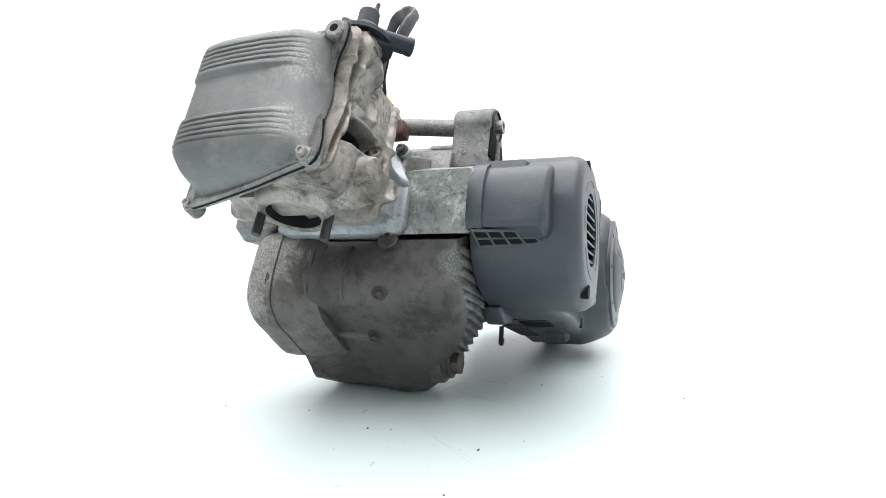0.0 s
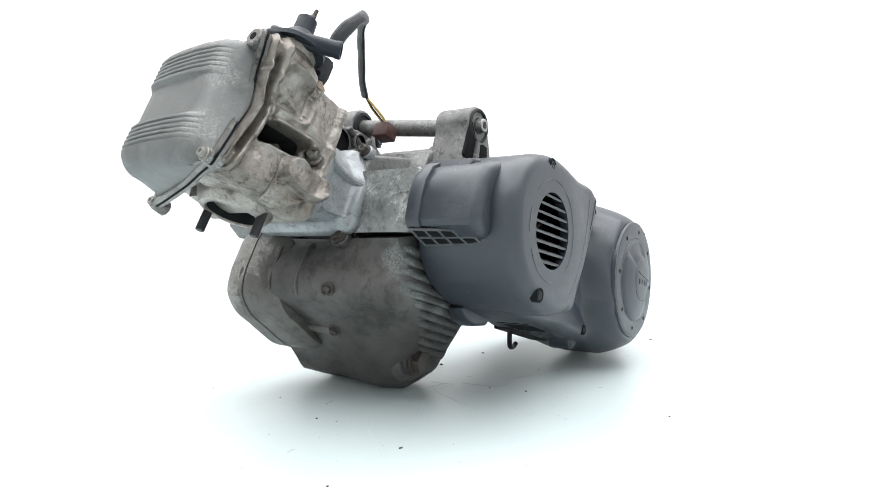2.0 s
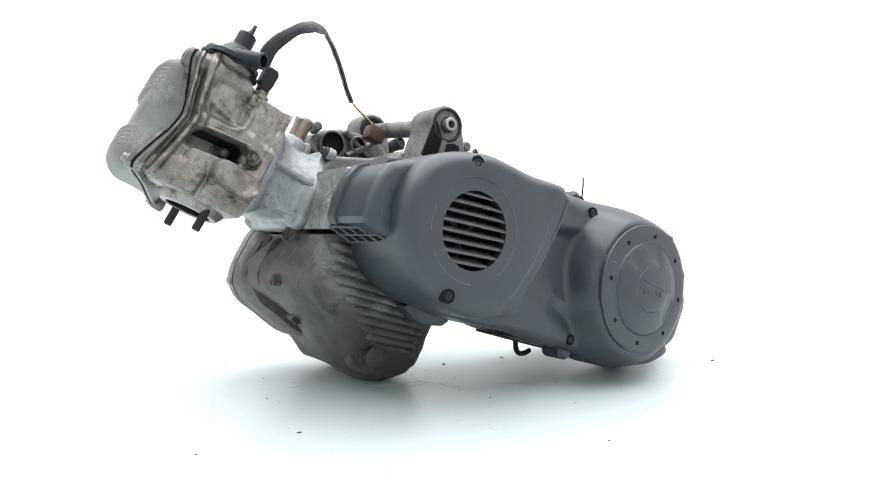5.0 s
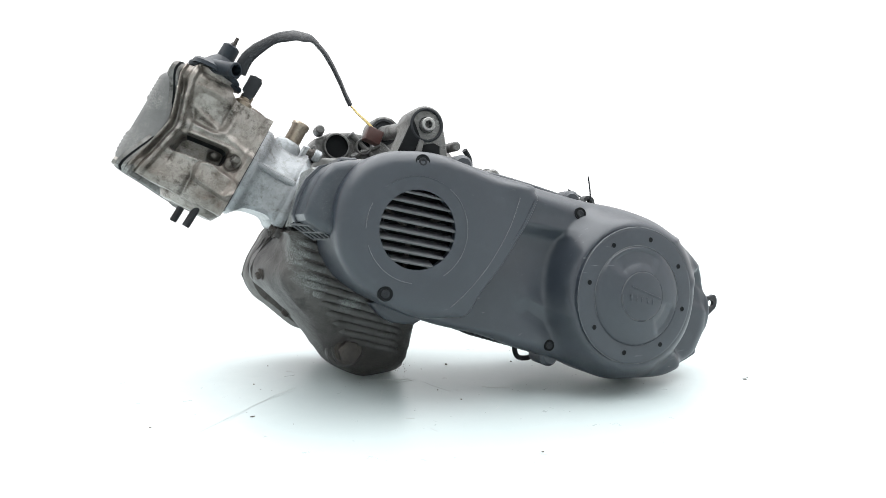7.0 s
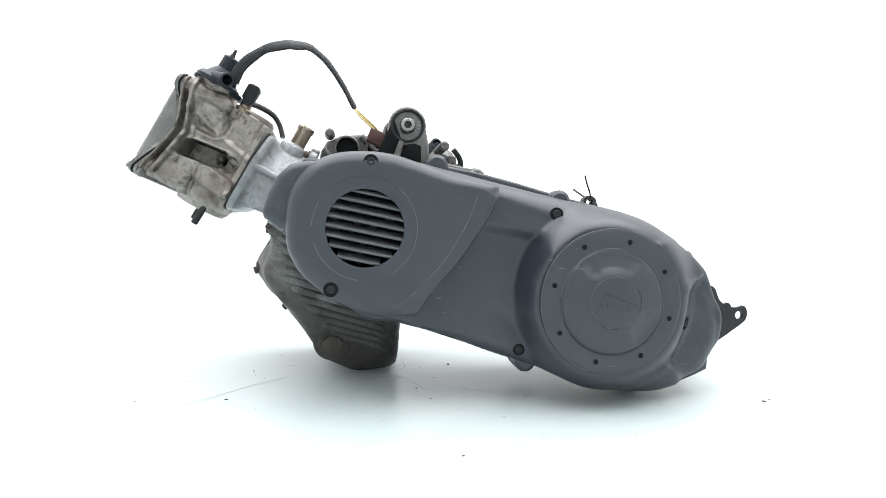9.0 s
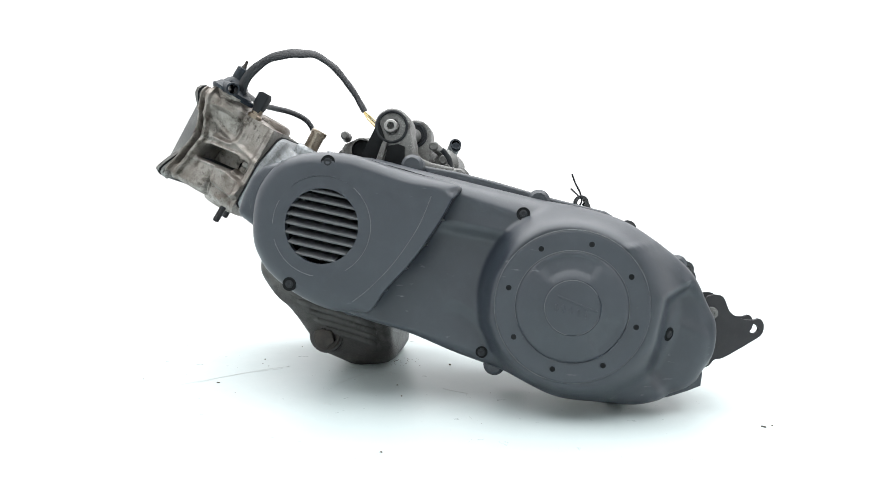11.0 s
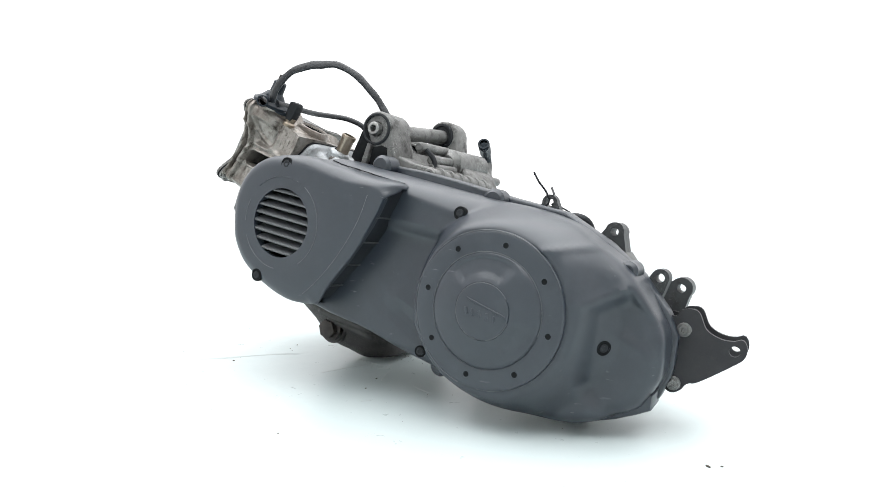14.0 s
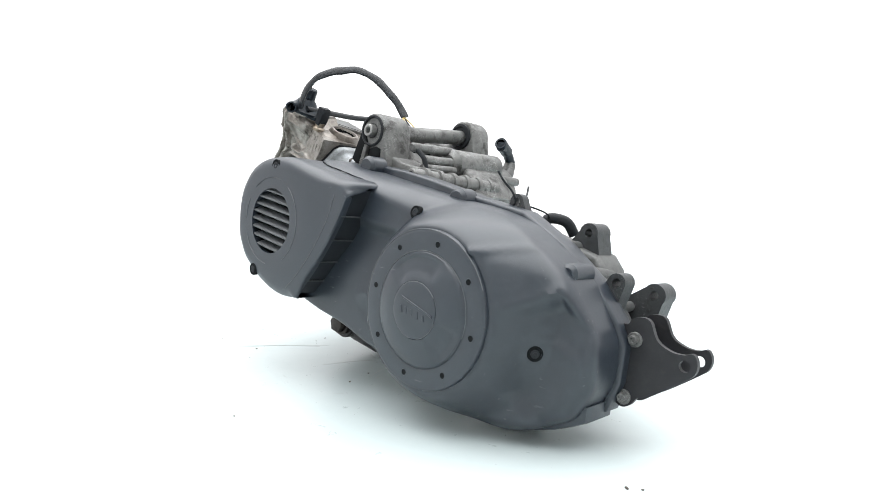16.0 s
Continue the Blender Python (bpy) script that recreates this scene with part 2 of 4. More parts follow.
def pipe(bm, p0, p1, r, ri, depth=None, seg=28):
    """A tube with an open mouth at p1."""
    p0, p1 = V(p0), V(p1)
    h = (p1 - p0).length
    depth = depth or h * 0.8
    return lathe(bm, p0, p1 - p0, [(0, 0), (r, 0), (r, h - 0.6), (r - 0.6, h), (ri, h), (ri, h - depth), (0, h - depth)], seg)


def tube(bm, path, rx, ry=None, seg=14, flat=None, taper=None):
    """Sweeps an oval along a path; flat: the direction of its narrow axis."""
    ry = ry or rx
    path = [V(p) for p in path]
    rings, up = [], V(flat or (0.3, 0.5, 0.8)).normalized()
    for i, p in enumerate(path):
        t = (path[min(i + 1, len(path) - 1)] - path[max(i - 1, 0)]).normalized()
        s = t.cross(up).normalized()
        up = s.cross(t).normalized()
        k = taper(i / (len(path) - 1)) if taper else 1.0
        rings.append([p + (s * math.cos(2 * math.pi * j / seg) * rx + up * math.sin(2 * math.pi * j / seg) * ry) * k for j in range(seg)])
    loft(bm, rings)
    return bm


def hexbolt(bm, at, axis, r=6, h=5, flange=8, washer=1.5, dimple=True):
    at, w = V(at), V(axis).normalized()
    lathe(bm, at, w, [(0, -1), (flange, -1), (flange, washer), (flange - 0.6, washer + 0.5), (0, washer + 0.5)], 20)
    lathe(bm, at + w * washer, w, [(r, 0), (r, h - 0.8), (r * 0.88, h)] + ([(r * 0.5, h), (r * 0.4, h - 1), (0, h - 1)] if dimple else [(0, h)]), 6)
    return bm


def circle(cx, cz, r, n=32, a0=0.0):
    return [(cx + r * math.cos(a0 + 2 * math.pi * i / n), cz + r * math.sin(a0 + 2 * math.pi * i / n)) for i in range(n)]


CA, SA = 0.879, 0.477


def cyl(a, b, y):
    """Cylinder space to engine space: a along the cylinder's axis from the crank, b across it, y as it is."""
    return V((-241 - CA * a + SA * b, y, 69 + SA * a + CA * b))


AX_A, AX_B = V((-CA, 0, SA)), V((SA, 0, CA))


def rrect(x0, x1, z0, z1, r, n=6):
    out = []
    for cx, cz, a0 in ((x1 - r, z1 - r, 0), (x0 + r, z1 - r, 90), (x0 + r, z0 + r, 180), (x1 - r, z0 + r, 270)):
        for i in range(n + 1):
            a = radians(a0 + 90 * i / n)
            out.append((cx + r * math.cos(a), cz + r * math.sin(a)))
    return out


def segdist(x, z, x0, z0, x1, z1):
    dx, dz = x1 - x0, z1 - z0
    t = min(1, max(0, ((x - x0) * dx + (z - z0) * dz) / (dx * dx + dz * dz)))
    return math.hypot(x - x0 - t * dx, z - z0 - t * dz), t


# ---- the turntable, the floor and the light tent round them ----
bm = bmesh.new()
lathe(bm, (0, 0, 0), (0, 0, 1), [(0, -0.02), (0.60, -0.02), (0.60, -0.002), (0.598, 0), (0.30, 0), (0, 0)], 128)
turntable = part("turntable", bm, M_FLOOR, None, "", 35, Matrix())
tagged(turntable, "round white turntable with scuffs and crumbs of dirt", "turntable")
bm = bmesh.new()
lathe(bm, (0, 0, -0.004), (0, 0, 1), [(0, -0.03), (3.42, -0.03), (3.42, 0), (0, 0)], 96)
tagged(part("ground", bm, M_FLOOR, None, "", 35, Matrix()), "plain white studio floor", "floor", "", "structure")
# the surround's glow stands in for lit white walls; sides and roof are unseen
M_TENT = bpy.data.materials.new("glowing_backdrop")
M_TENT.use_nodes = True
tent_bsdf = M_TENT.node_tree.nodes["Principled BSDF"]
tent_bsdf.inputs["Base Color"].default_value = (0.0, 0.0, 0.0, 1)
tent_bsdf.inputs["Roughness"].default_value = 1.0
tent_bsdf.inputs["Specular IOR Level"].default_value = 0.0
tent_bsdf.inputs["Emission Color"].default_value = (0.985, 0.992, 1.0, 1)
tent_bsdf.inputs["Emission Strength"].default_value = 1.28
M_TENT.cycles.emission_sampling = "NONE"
# left open behind the camera, unseen, to darken faces turned towards it
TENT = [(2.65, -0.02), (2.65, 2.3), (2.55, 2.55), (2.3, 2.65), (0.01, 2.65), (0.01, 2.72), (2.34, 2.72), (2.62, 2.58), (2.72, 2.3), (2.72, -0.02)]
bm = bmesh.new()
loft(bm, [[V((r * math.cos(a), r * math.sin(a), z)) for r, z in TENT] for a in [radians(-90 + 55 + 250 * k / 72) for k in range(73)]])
tagged(part("backdrop", bm, M_TENT, None, "", 60, Matrix()), "seamless white backdrop, given an added glow", "backdrop", "", "structure")

# unseen wall and ceiling, added to block world light and bounce some fill
M_ROOM = material("unseen_grey_wall", (0.66, 0.66, 0.65), (0.70, 0.70, 0.69), (0.60, 0.60, 0.59), 2, 0.8, 0, 0.1, 0.3, 90, grain=0.05)
bm = bmesh.new()
lathe(bm, (0, 0, 0), (0, 0, 1), [(3.3, -0.004), (3.3, 2.9), (3.4, 2.9), (3.4, -0.004)], 64)
tagged(part("wall_blocker", bm, M_ROOM, None, "", 60, Matrix()), "plain grey wall, unseen, added to block world light", "wall", "", "structure")
bm = bmesh.new()
lathe(bm, (0, 0, 2.9), (0, 0, 1), [(0, 0), (3.4, 0), (3.4, 0.1), (0, 0.1)], 64)
tagged(part("ceiling", bm, M_ROOM, None, "", 60, Matrix()), "plain grey ceiling, unseen, added to block world light", "ceiling", "", "structure")

# ---- the engine ----
engine = thing("scooter_engine", "used scooter engine with grey plastic belt cover and dirty aluminium castings", "engine")


def polar_shell(bm, outline, centre, r0, n_ring, yfun, back, power=1.0):
    """A cover with a round hole: rings from the hole to the outline, then a wall back to depth back."""
    cx, cz = centre
    rings = []
    for k in range(n_ring + 1):
        s = (k / n_ring) ** power
        ring = []
        for p in outline:
            d = V((p[0] - cx, p[1] - cz))
            h = d.normalized() * r0
            q = h.lerp(d, s)
            edge = (d - q).length
            ring.append(V((cx + q.x, yfun(cx + q.x, cz + q.y, edge), cz + q.y)))
        rings.append(ring)
    last = rings[-1]
    for f in (0.15, 0.5, 1.0):
        rings.append([V((p.x, p.y + (back - p.y) * f, p.z)) for p in last])
    loft(bm, rings, False, False)
    return bm


BELT_OUT = spline([(-300, 110), (-270, 133), (-236, 141), (-209, 143), (-160, 132), (-113, 121), (-33, 103), (11, 95), (51, 83), (83, 63), (115, 37), (134, 6),
                   (144, -16), (143, -46), (134, -66), (124, -80), (100, -91), (69, -100), (27, -99), (-10, -95), (-45, -80), (-69, -70), (-115, -55), (-160, -38), (-208, -25), (-250, -8), (-285, 18), (-304, 55), (-308, 85)], 260)


def crease(x, z, x0, z0, x1, z1, w):
    d, t = segdist(x, z, x0, z0, x1, z1)
    return max(0.0, 1 - d / w) ** 1.3


def facet(x, z, poly, w):
    """How deep (x, z) lies inside a convex outline, rising to 1 over the width w."""
    d = 1e9
    for (x0, z0), (x1, z1) in zip(poly, poly[1:] + poly[:1]):
        ex, ez = x1 - x0, z1 - z0
        d = min(d, (ez * (x - x0) - ex * (z - z0)) / math.hypot(ex, ez))
    return sstep(0, w, d)


POCKET_A = [(99, 12), (117, 26), (140, 0), (142, -33), (104, -16)]
POCKET_B = [(82, 10), (117, 30), (150, 0), (150, -60), (140, -115), (105, -115), (69, -62), (76, -25)]


def belt_y(x, z, edge):
    r = math.hypot(x, z)
    lean = 0.5 + 0.5 * (x / r)
    y = 3.2 + 31 * sstep(72.5, 92 + 20 * lean, r) ** 1.05
    # sunken web between the two pulleys
    y += 3 * math.exp(-((x + 95) / 26) ** 2 - ((z - 20) / 38) ** 2)
    # folds beside the dome
    y -= 2.0 * crease(x, z, -120, 79, -58, 68, 13)
    d = z - 76 + 0.17 * (x + 118)
    y += 6.0 * sstep(-58, -74, x) * sstep(1, -13, d) * sstep(-62, -16, d)
    y -= 3 * crease(x, z, -112, 0, -76, -20, 18)
    y += 2.5 * crease(x, z, -108, -14, -78, -36, 16)
    # braced pocket at the rear
    y += 2.5 * facet(x, z, POCKET_A, 11) + 11 * facet(x, z, POCKET_B, 15)
    for x0, z0, x1, z1, h, w in ((49, 55, 100, 64, 3, 6), (82, 11, 118, 28, 2.2, 9), (102, -16, 136, -31, 1.2, 8)):
        y -= h * crease(x, z, x0, z0, x1, z1, w)
    # broad roll along the upper edge, tighter elsewhere
    R = 18 + 18 * sstep(25, 70, z) * sstep(95, 30, x)
    if edge < R:
        y += R - math.sqrt(max(0.0, R * R - (R - edge) ** 2))
    return min(y, 74)


bm = bmesh.new()
polar_shell(bm, BELT_OUT, (0, 0), 69.8, 80, belt_y, 92, 1.25)
belt = part("belt_cover", bm, M_PLASTIC, engine, "long dark grey plastic belt cover with scuffs", 50)

# skirt that juts out under the rear of the cover
bm = bmesh.new()
prism(bm, [(69, -84), (68, -100.5), (86, -98.5), (104, -93.5), (121, -87), (134, -81), (135.5, -67), (118, -60)], 60, 106, 3, 2)
part("cover_skirt", bm, M_PLASTIC, belt)

# round clutch lid: stepped dish, round groove, raised badge
bm = bmesh.new()
lathe(bm, (0, 0, 0), (0, -1, 0), [(71.8, -8), (71.6, -2.2), (71.0, -0.4), (69.6, 0.4), (68.2, 0.6), (62, 1.2), (54, 1.3), (52.6, 1.2), (52.0, 0.85), (51.4, 1.6), (50.6, 2.6), (48.5, 3.8), (46, 4.8), (43.5, 5.6), (41, 6.3), (38.5, 7.0), (36, 7.6), (33, 8.2), (30, 8.7), (26, 9.2), (25.4, 8.7), (24.8, 9.6), (22, 10.4), (12, 10.8), (0, 11.0)], 96)
for v in bm.verts:
    r = math.hypot(v.co.x, v.co.z)
    if 20 < r < 51:
        a = math.degrees(math.atan2(v.co.z, v.co.x))
        for mid, wide, deep in ((95, 46, 3.4), (-38, 26, 2.6)):
            d = abs((a - mid + 180) % 360 - 180)
            v.co.y += deep * sstep(wide, wide * 0.6, d) * sstep(50.5, 45, r) * sstep(27, 33 + 3 * math.cos(radians(2 * d)), r)
lid = part("clutch_lid", bm, M_PLASTIC, belt, "round dished lid ringed by eight small screws", 28)
for i in range(8):
    a = radians(119 - 44.9 * i)
    # near-black disc: the shade of each screw's hole put into its colour
    bm = bmesh.new()
    c = V((60.5 * math.cos(a), -1.2, 60.5 * math.sin(a)))
    lathe(bm, c, (0, -1, 0), [(2.6, -0.4), (2.6, 0.15), (2.3, 0.25), (1.9, 0.12), (0, 0.12)], 16)
    part("screw", bm, M_DARK, lid)
    bm = bmesh.new()
    lathe(bm, c, (0, -1, 0), [(2.6, -0.3), (3.3, 0.1), (3.2, 0.25), (2.6, 0.2)], 16)
    part("screw_rim", bm, M_PLASTIC, lid)
# moulded edges, pale from wear and to paint their thin highlights
def ring_line(name, cx, y, cz, r, mat, parent, a0=0, a1=360, w=0.42):
    bm = bmesh.new()
    n = max(8, int(abs(a1 - a0) / 4))
    tube(bm, [(cx + r * math.cos(radians(a0 + (a1 - a0) * i / n)), y, cz + r * math.sin(radians(a0 + (a1 - a0) * i / n))) for i in range(n + 1)], w, w, 6, (0.0, 1.0, 0.05))
    return part(name, bm, mat, parent)


for r, y, a0, a1 in ((52.2, -1.25, -20, 200), (71.3, 0.3, 20, 250), (25.2, -9.2, 30, 260), (25.2, -9.2, 280, 340)):
    ring_line("moulded_edge", 0, y, 0, r, M_EDGE, lid, a0, a1, 0.38)
# emblem shapes: a slanting stroke and letter-high bars
for pts in ([(-14, 12), (22, -2), (23, -4.5), (-12, 9.2)], [(-16, 3), (-13.6, 3.6), (-12.6, -3), (-15, -3.6)], [(-10, 2), (-7.6, 2.6), (-6.8, -4), (-9, -4.6)], [(-3, 0.5), (-0.8, 1), (0, -5), (-2.2, -5.6)], [(4, -1), (6, -0.6), (6.8, -7), (4.8, -7.4)], [(11, -3), (13, -2.6), (13.6, -8.4), (11.6, -8.8)]):
    bm = bmesh.new()
    prism(bm, pts, -11.4, -9.6, 0.4, 1)
    part("badge_bar", bm, M_PLASTIC, lid)


def cover_screw(x, z, yfun, parent, r=6.4):
    """A black screw on a dark disc that paints its well's shade, square to the cover's surface at (x, z)."""
    e = 4.0
    gx = (yfun(x + e, z, 50) - yfun(x - e, z, 50)) / (2 * e)
    gz = (yfun(x, z + e, 50) - yfun(x, z - e, 50)) / (2 * e)
    n = V((gx, -1, gz)).normalized()
    p = V((x, yfun(x, z, 50), z))
    bm = bmesh.new()
    lathe(bm, p, n, [(r + 0.6, -6), (r + 0.5, 0.5), (r + 0.1, 0.8), (r - 0.5, 0.5), (r - 0.8, 0.25), (0, 0.25)], 24)
    well = part("screw_well_shade", bm, M_DARK, parent)
    bm = bmesh.new()
    lathe(bm, p, n, [(4.0, 0), (4.0, 0.7), (3.5, 1.0), (2.2, 1.0), (1.8, 0.5), (0, 0.5)], 14)
    part("cover_screw", bm, M_RUBBER, well, "recessed black cover screw")


for x, z, r in ((-46.5, 86, 6.2), (96, -27, 6.4), (-84, -52, 5.4)):
    cover_screw(x, z, belt_y, belt, r)
# bosses on the cover's rim
for x, y0, y1, z, r in ((-165, 72, 98, 136, 12), (-31, 74, 98, 101, 12), (108, 60, 96, 40, 9), (-72, 52, 84, -68, 11)):
    bm = bmesh.new()
    rod(bm, (x, y0, z), (x, y1, z), r, r, 3.5, 28)
    part("rim_boss", bm, M_PLASTIC, belt)

# ---- fan cover ----
FAN_OUT = spline([(-235, 142), (-266, 140), (-289, 130), (-306, 110), (-313, 87), (-313, 55), (-306, 36), (-294, 20), (-266, 0), (-235, -13), (-207, -15), (-190, -11),
                  (-177, 8), (-151, 38), (-127, 73), (-116, 94), (-109, 105), (-112, 113.5), (-150, 122.5), (-190, 133), (-212, 139.5)], 200)


def fan_y(x, z, edge):
    r = math.hypot(x + 240, z - 69)
    y = 0.6 + 4.0 * sstep(52, 110, r)
    # along the free lip the sheet ends square, elsewhere the rim rolls back
    free = sstep(-206, -190, x) * sstep(107, 97, z)
    rollr = (14 + 8 * sstep(-200, -150, x)) * (1 - free) + 1.6 * free
    if edge < rollr:
        y += rollr - math.sqrt(max(0.0, rollr * rollr - (rollr - edge) ** 2))
    return y


def fan_back(p):
    return 103 if p.x < -205 or p.z > 108 else p.y + 1.5


bm = bmesh.new()
cx, cz = -240, 69
rings = []
for k in range(46):
    s = k / 45
    ring = []
    for p in FAN_OUT:
        d = V((p[0] - cx, p[1] - cz))
        q = (d.normalized() * 36.5).lerp(d, s)
        ring.append(V((cx + q.x, fan_y(cx + q.x, cz + q.y, (d - q).length), cz + q.y)))
    rings.append(ring)
for f in (0.1, 0.4, 0.7, 1.0):
    rings.append([V((p.x, p.y + (fan_back(p) - p.y) * f, p.z)) for p in rings[45]])
inner = [V((p.x, p.y + 9, p.z)) for p in rings[0]]
loft(bm, [inner] + rings, False, False)
fan = part("fan_cover", bm, M_PLASTIC, engine, "dark grey plastic fan cover with round slatted intake", 50)
cover_screw(-235, 131, lambda x, z, e: fan_y(x, z, 9), fan)
cover_screw(-271, 12, lambda x, z, e: fan_y(x, z, 12), fan)
# pale arcs and fold line paint highlights on the fan cover's edges
for a0, a1 in ((-60, 50), (60, 128), (150, 178), (196, 262)):
    ring_line("moulded_edge", -240, 0.45, 69, 48.8, M_EDGE if a0 != 60 else M_PLASTIC, fan, a0, a1, 0.4)
bm = bmesh.new()
tube(bm, [(p.x, fan_y(p.x, p.y, 15) - 0.1, p.y) for p in spline([(-134, 100), (-146, 70), (-168, 36), (-192, 10), (-208, -3)], 24, False)], 0.4, 0.4, 6)
part("moulded_edge", bm, M_EDGE, fan)
# slats of the intake, tilted shelves across the round hole
ang = radians(-11)
for i in range(8):
    off = -31 + 9.0 * i
    half = math.sqrt(max(1.0, 37.0 ** 2 - off ** 2))
    bm = bmesh.new()
    u, v = V((math.cos(ang), 0, math.sin(ang))), V((-math.sin(ang), 0, math.cos(ang)))
    c = V((-240, 0, 69)) + v * off
    sec = [(2.0, -1.0), (1.2, 0.4), (2.2, 1.6), (14, 6.2), (14.6, 5.0)]
    loft(bm, [[c + u * (e * half) + V((0, dy, 0)) + v * dv for dy, dv in sec] for e in (-1, -0.3, 0.3, 1)])
    part("slat", bm, M_SLAT, fan)
# black bowl that paints the shade behind the slats
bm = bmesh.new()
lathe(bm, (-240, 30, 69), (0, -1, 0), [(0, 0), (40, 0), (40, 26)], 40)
part("intake_shade", bm, M_DARK, fan)
for i in range(3):
    a = radians(20 + 120 * i)
    bm = bmesh.new()
    rod(bm, (-240 + 6 * math.cos(a), 24, 69 + 6 * math.sin(a)), (-240 + 36 * math.cos(a), 24, 69 + 36 * math.sin(a)), 2.5, 2.5, 0.6, 8)
    part("impeller_spoke", bm, M_RUST, fan)

# cooling-air duct that runs round to the cylinder
DUCT = [(-262, 134), (-296, 134), (-312, 130), (-324, 118), (-332, 102), (-338, 84), (-336, 78), (-322, 68), (-306, 62), (-262, 60)]
bm = bmesh.new()
prism(bm, DUCT, 26, 98, 9, 5)
duct = part("air_duct", bm, M_DUCT, fan, "angular grey duct with worn paint")
bm = bmesh.new()
prism(bm, [(-262, 137), (-297, 137), (-314, 132.6), (-327, 119.5), (-335, 103), (-340.6, 85), (-338, 77), (-322, 67), (-262, 62)], 84, 99, 1.2, 2)
part("duct_collar", bm, M_DUCT, duct)
bm = bmesh.new()
prism(bm, [(-284, 138), (-300, 138), (-304, 132), (-284, 128)], 50, 98, 3, 3)
part("duct_rib", bm, M_PLASTIC, duct)
GC = [V((-339.6, 93, 75.5)), V((-326, 44, 74)), V((-318, 93, 60.6)), V((-311, 36, 61.4))]


def grille_at(u, v, out=0.0):
    p = GC[0].lerp(GC[1], u).lerp(GC[2].lerp(GC[3], u), v)
    return p + V((-0.55, -0.05, -0.8)) * out


# black panel painting the shade seen between the grille bars
bm = bmesh.new()
vs = [[bm.verts.new(grille_at(u, v, d)) for u, v in ((0, 0), (1, 0), (1, 1), (0, 1))] for d in (-3, 0.4)]
for a in range(4):
    b = (a + 1) % 4
    bm.faces.new((vs[0][a], vs[0][b], vs[1][b], vs[1][a]))
bm.faces.new(vs[0]), bm.faces.new(vs[1])
part("grille_shade", bm, M_DARK, duct)
for u in (0.0, 0.25, 0.5, 0.75, 1.0):
    bm = bmesh.new()
    rod(bm, grille_at(u, -0.02, 0.6), grille_at(u, 1.02, 0.6), 1.25, 1.25, 0.3, 8)
    part("grille_bar", bm, M_SLAT, duct)
for v in (0.0, 0.5, 1.0):
    bm = bmesh.new()
    rod(bm, grille_at(-0.02, v, 0.6), grille_at(1.02, v, 0.6), 1.25, 1.25, 0.3, 8)
    part("grille_bar", bm, M_SLAT, duct)
bm = bmesh.new()
prism(bm, [(-262, -6), (-250, -20), (-238, -28), (-214, -31), (-206, -27), (-203, -8), (-236, 4)], 90, 112, 4, 3)
part("cover_chin", bm, M_PLASTIC, fan)
def belly(x):
    """Height of the belt cover's lower edge at x."""
    tab = ((-208, -25), (-160, -38), (-115, -55), (-69, -70))
    for (x0, z0), (x1, z1) in zip(tab, tab[1:]):
        if x <= x1:
            break
    return z0 + (z1 - z0) * (x - x0) / (x1 - x0)


# black strip whose colour stands for the shade between the vent ribs
bm = bmesh.new()
prism(bm, [(-184, belly(-184) - 0.6), (-130, belly(-130) - 0.6), (-80, belly(-80) - 0.6), (-80, belly(-80) + 6), (-130, belly(-130) + 6), (-184, belly(-184) + 6)], 58, 94, 0.4, 1)
vent = part("vent_shade", bm, M_DARK, belt)
for i in range(15):
    bm = bmesh.new()
    x = -182 + 6.9 * i
    z = belly(x)
    prism(bm, [(x, z - 0.7), (x + 3.4, z - 2.1), (x + 3.4, z + 2), (x, z + 3.4)], 56, 96, 0.5, 1)
    part("vent_rib", bm, M_PLASTIC, vent)


def belt_surface(x, z):
    """Depth of the belt cover's skin at (x, z)."""
    r = math.hypot(x, z)
    rim = max(BELT_OUT, key=lambda q: (q[0] * x + q[1] * z) / math.hypot(q[0], q[1]))
    return belt_y(x, z, max(0.0, math.hypot(rim[0], rim[1]) - r))


# near-black thread laid on the skin, painting the shade of the open seam
bm = bmesh.new()
tube(bm, [(p.x, min(belt_surface(p.x, p.y), 60) - 0.8, p.y + 0.7) for p in spline([(-210, 139), (-200, 136.2), (-190, 133), (-170, 128), (-150, 122.5), (-131, 117.6), (-114, 113.6)], 30, False)], 0.55, 0.55, 6)
part("cover_seam", bm, M_DARK, fan)
# black sheet that paints the shade in the gap under the cover's free lip
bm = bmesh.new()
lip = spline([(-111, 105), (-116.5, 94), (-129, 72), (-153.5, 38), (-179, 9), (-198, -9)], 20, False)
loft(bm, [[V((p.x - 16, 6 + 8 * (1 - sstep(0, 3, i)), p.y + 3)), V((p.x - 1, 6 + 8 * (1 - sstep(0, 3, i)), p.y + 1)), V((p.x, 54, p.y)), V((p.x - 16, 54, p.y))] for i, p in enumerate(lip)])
part("outlet_shade", bm, M_SHADE, fan)
bm = bmesh.new()
loft(bm, [[V((p.x - 2.4, 4.0, p.y + 1.2)), V((p.x + 0.2, 4.2, p.y)), V((p.x + 0.8, 5.4, p.y - 0.4)), V((p.x + 0.8, 12, p.y - 0.4)), V((p.x - 2, 12.5, p.y + 0.8))] for p in spline([(-115.5, 97.5), (-117.5, 93), (-129, 72), (-153.5, 38), (-179, 9), (-196, -8)], 40, False)])
part("outlet_lip", bm, M_PLASTIC, fan)
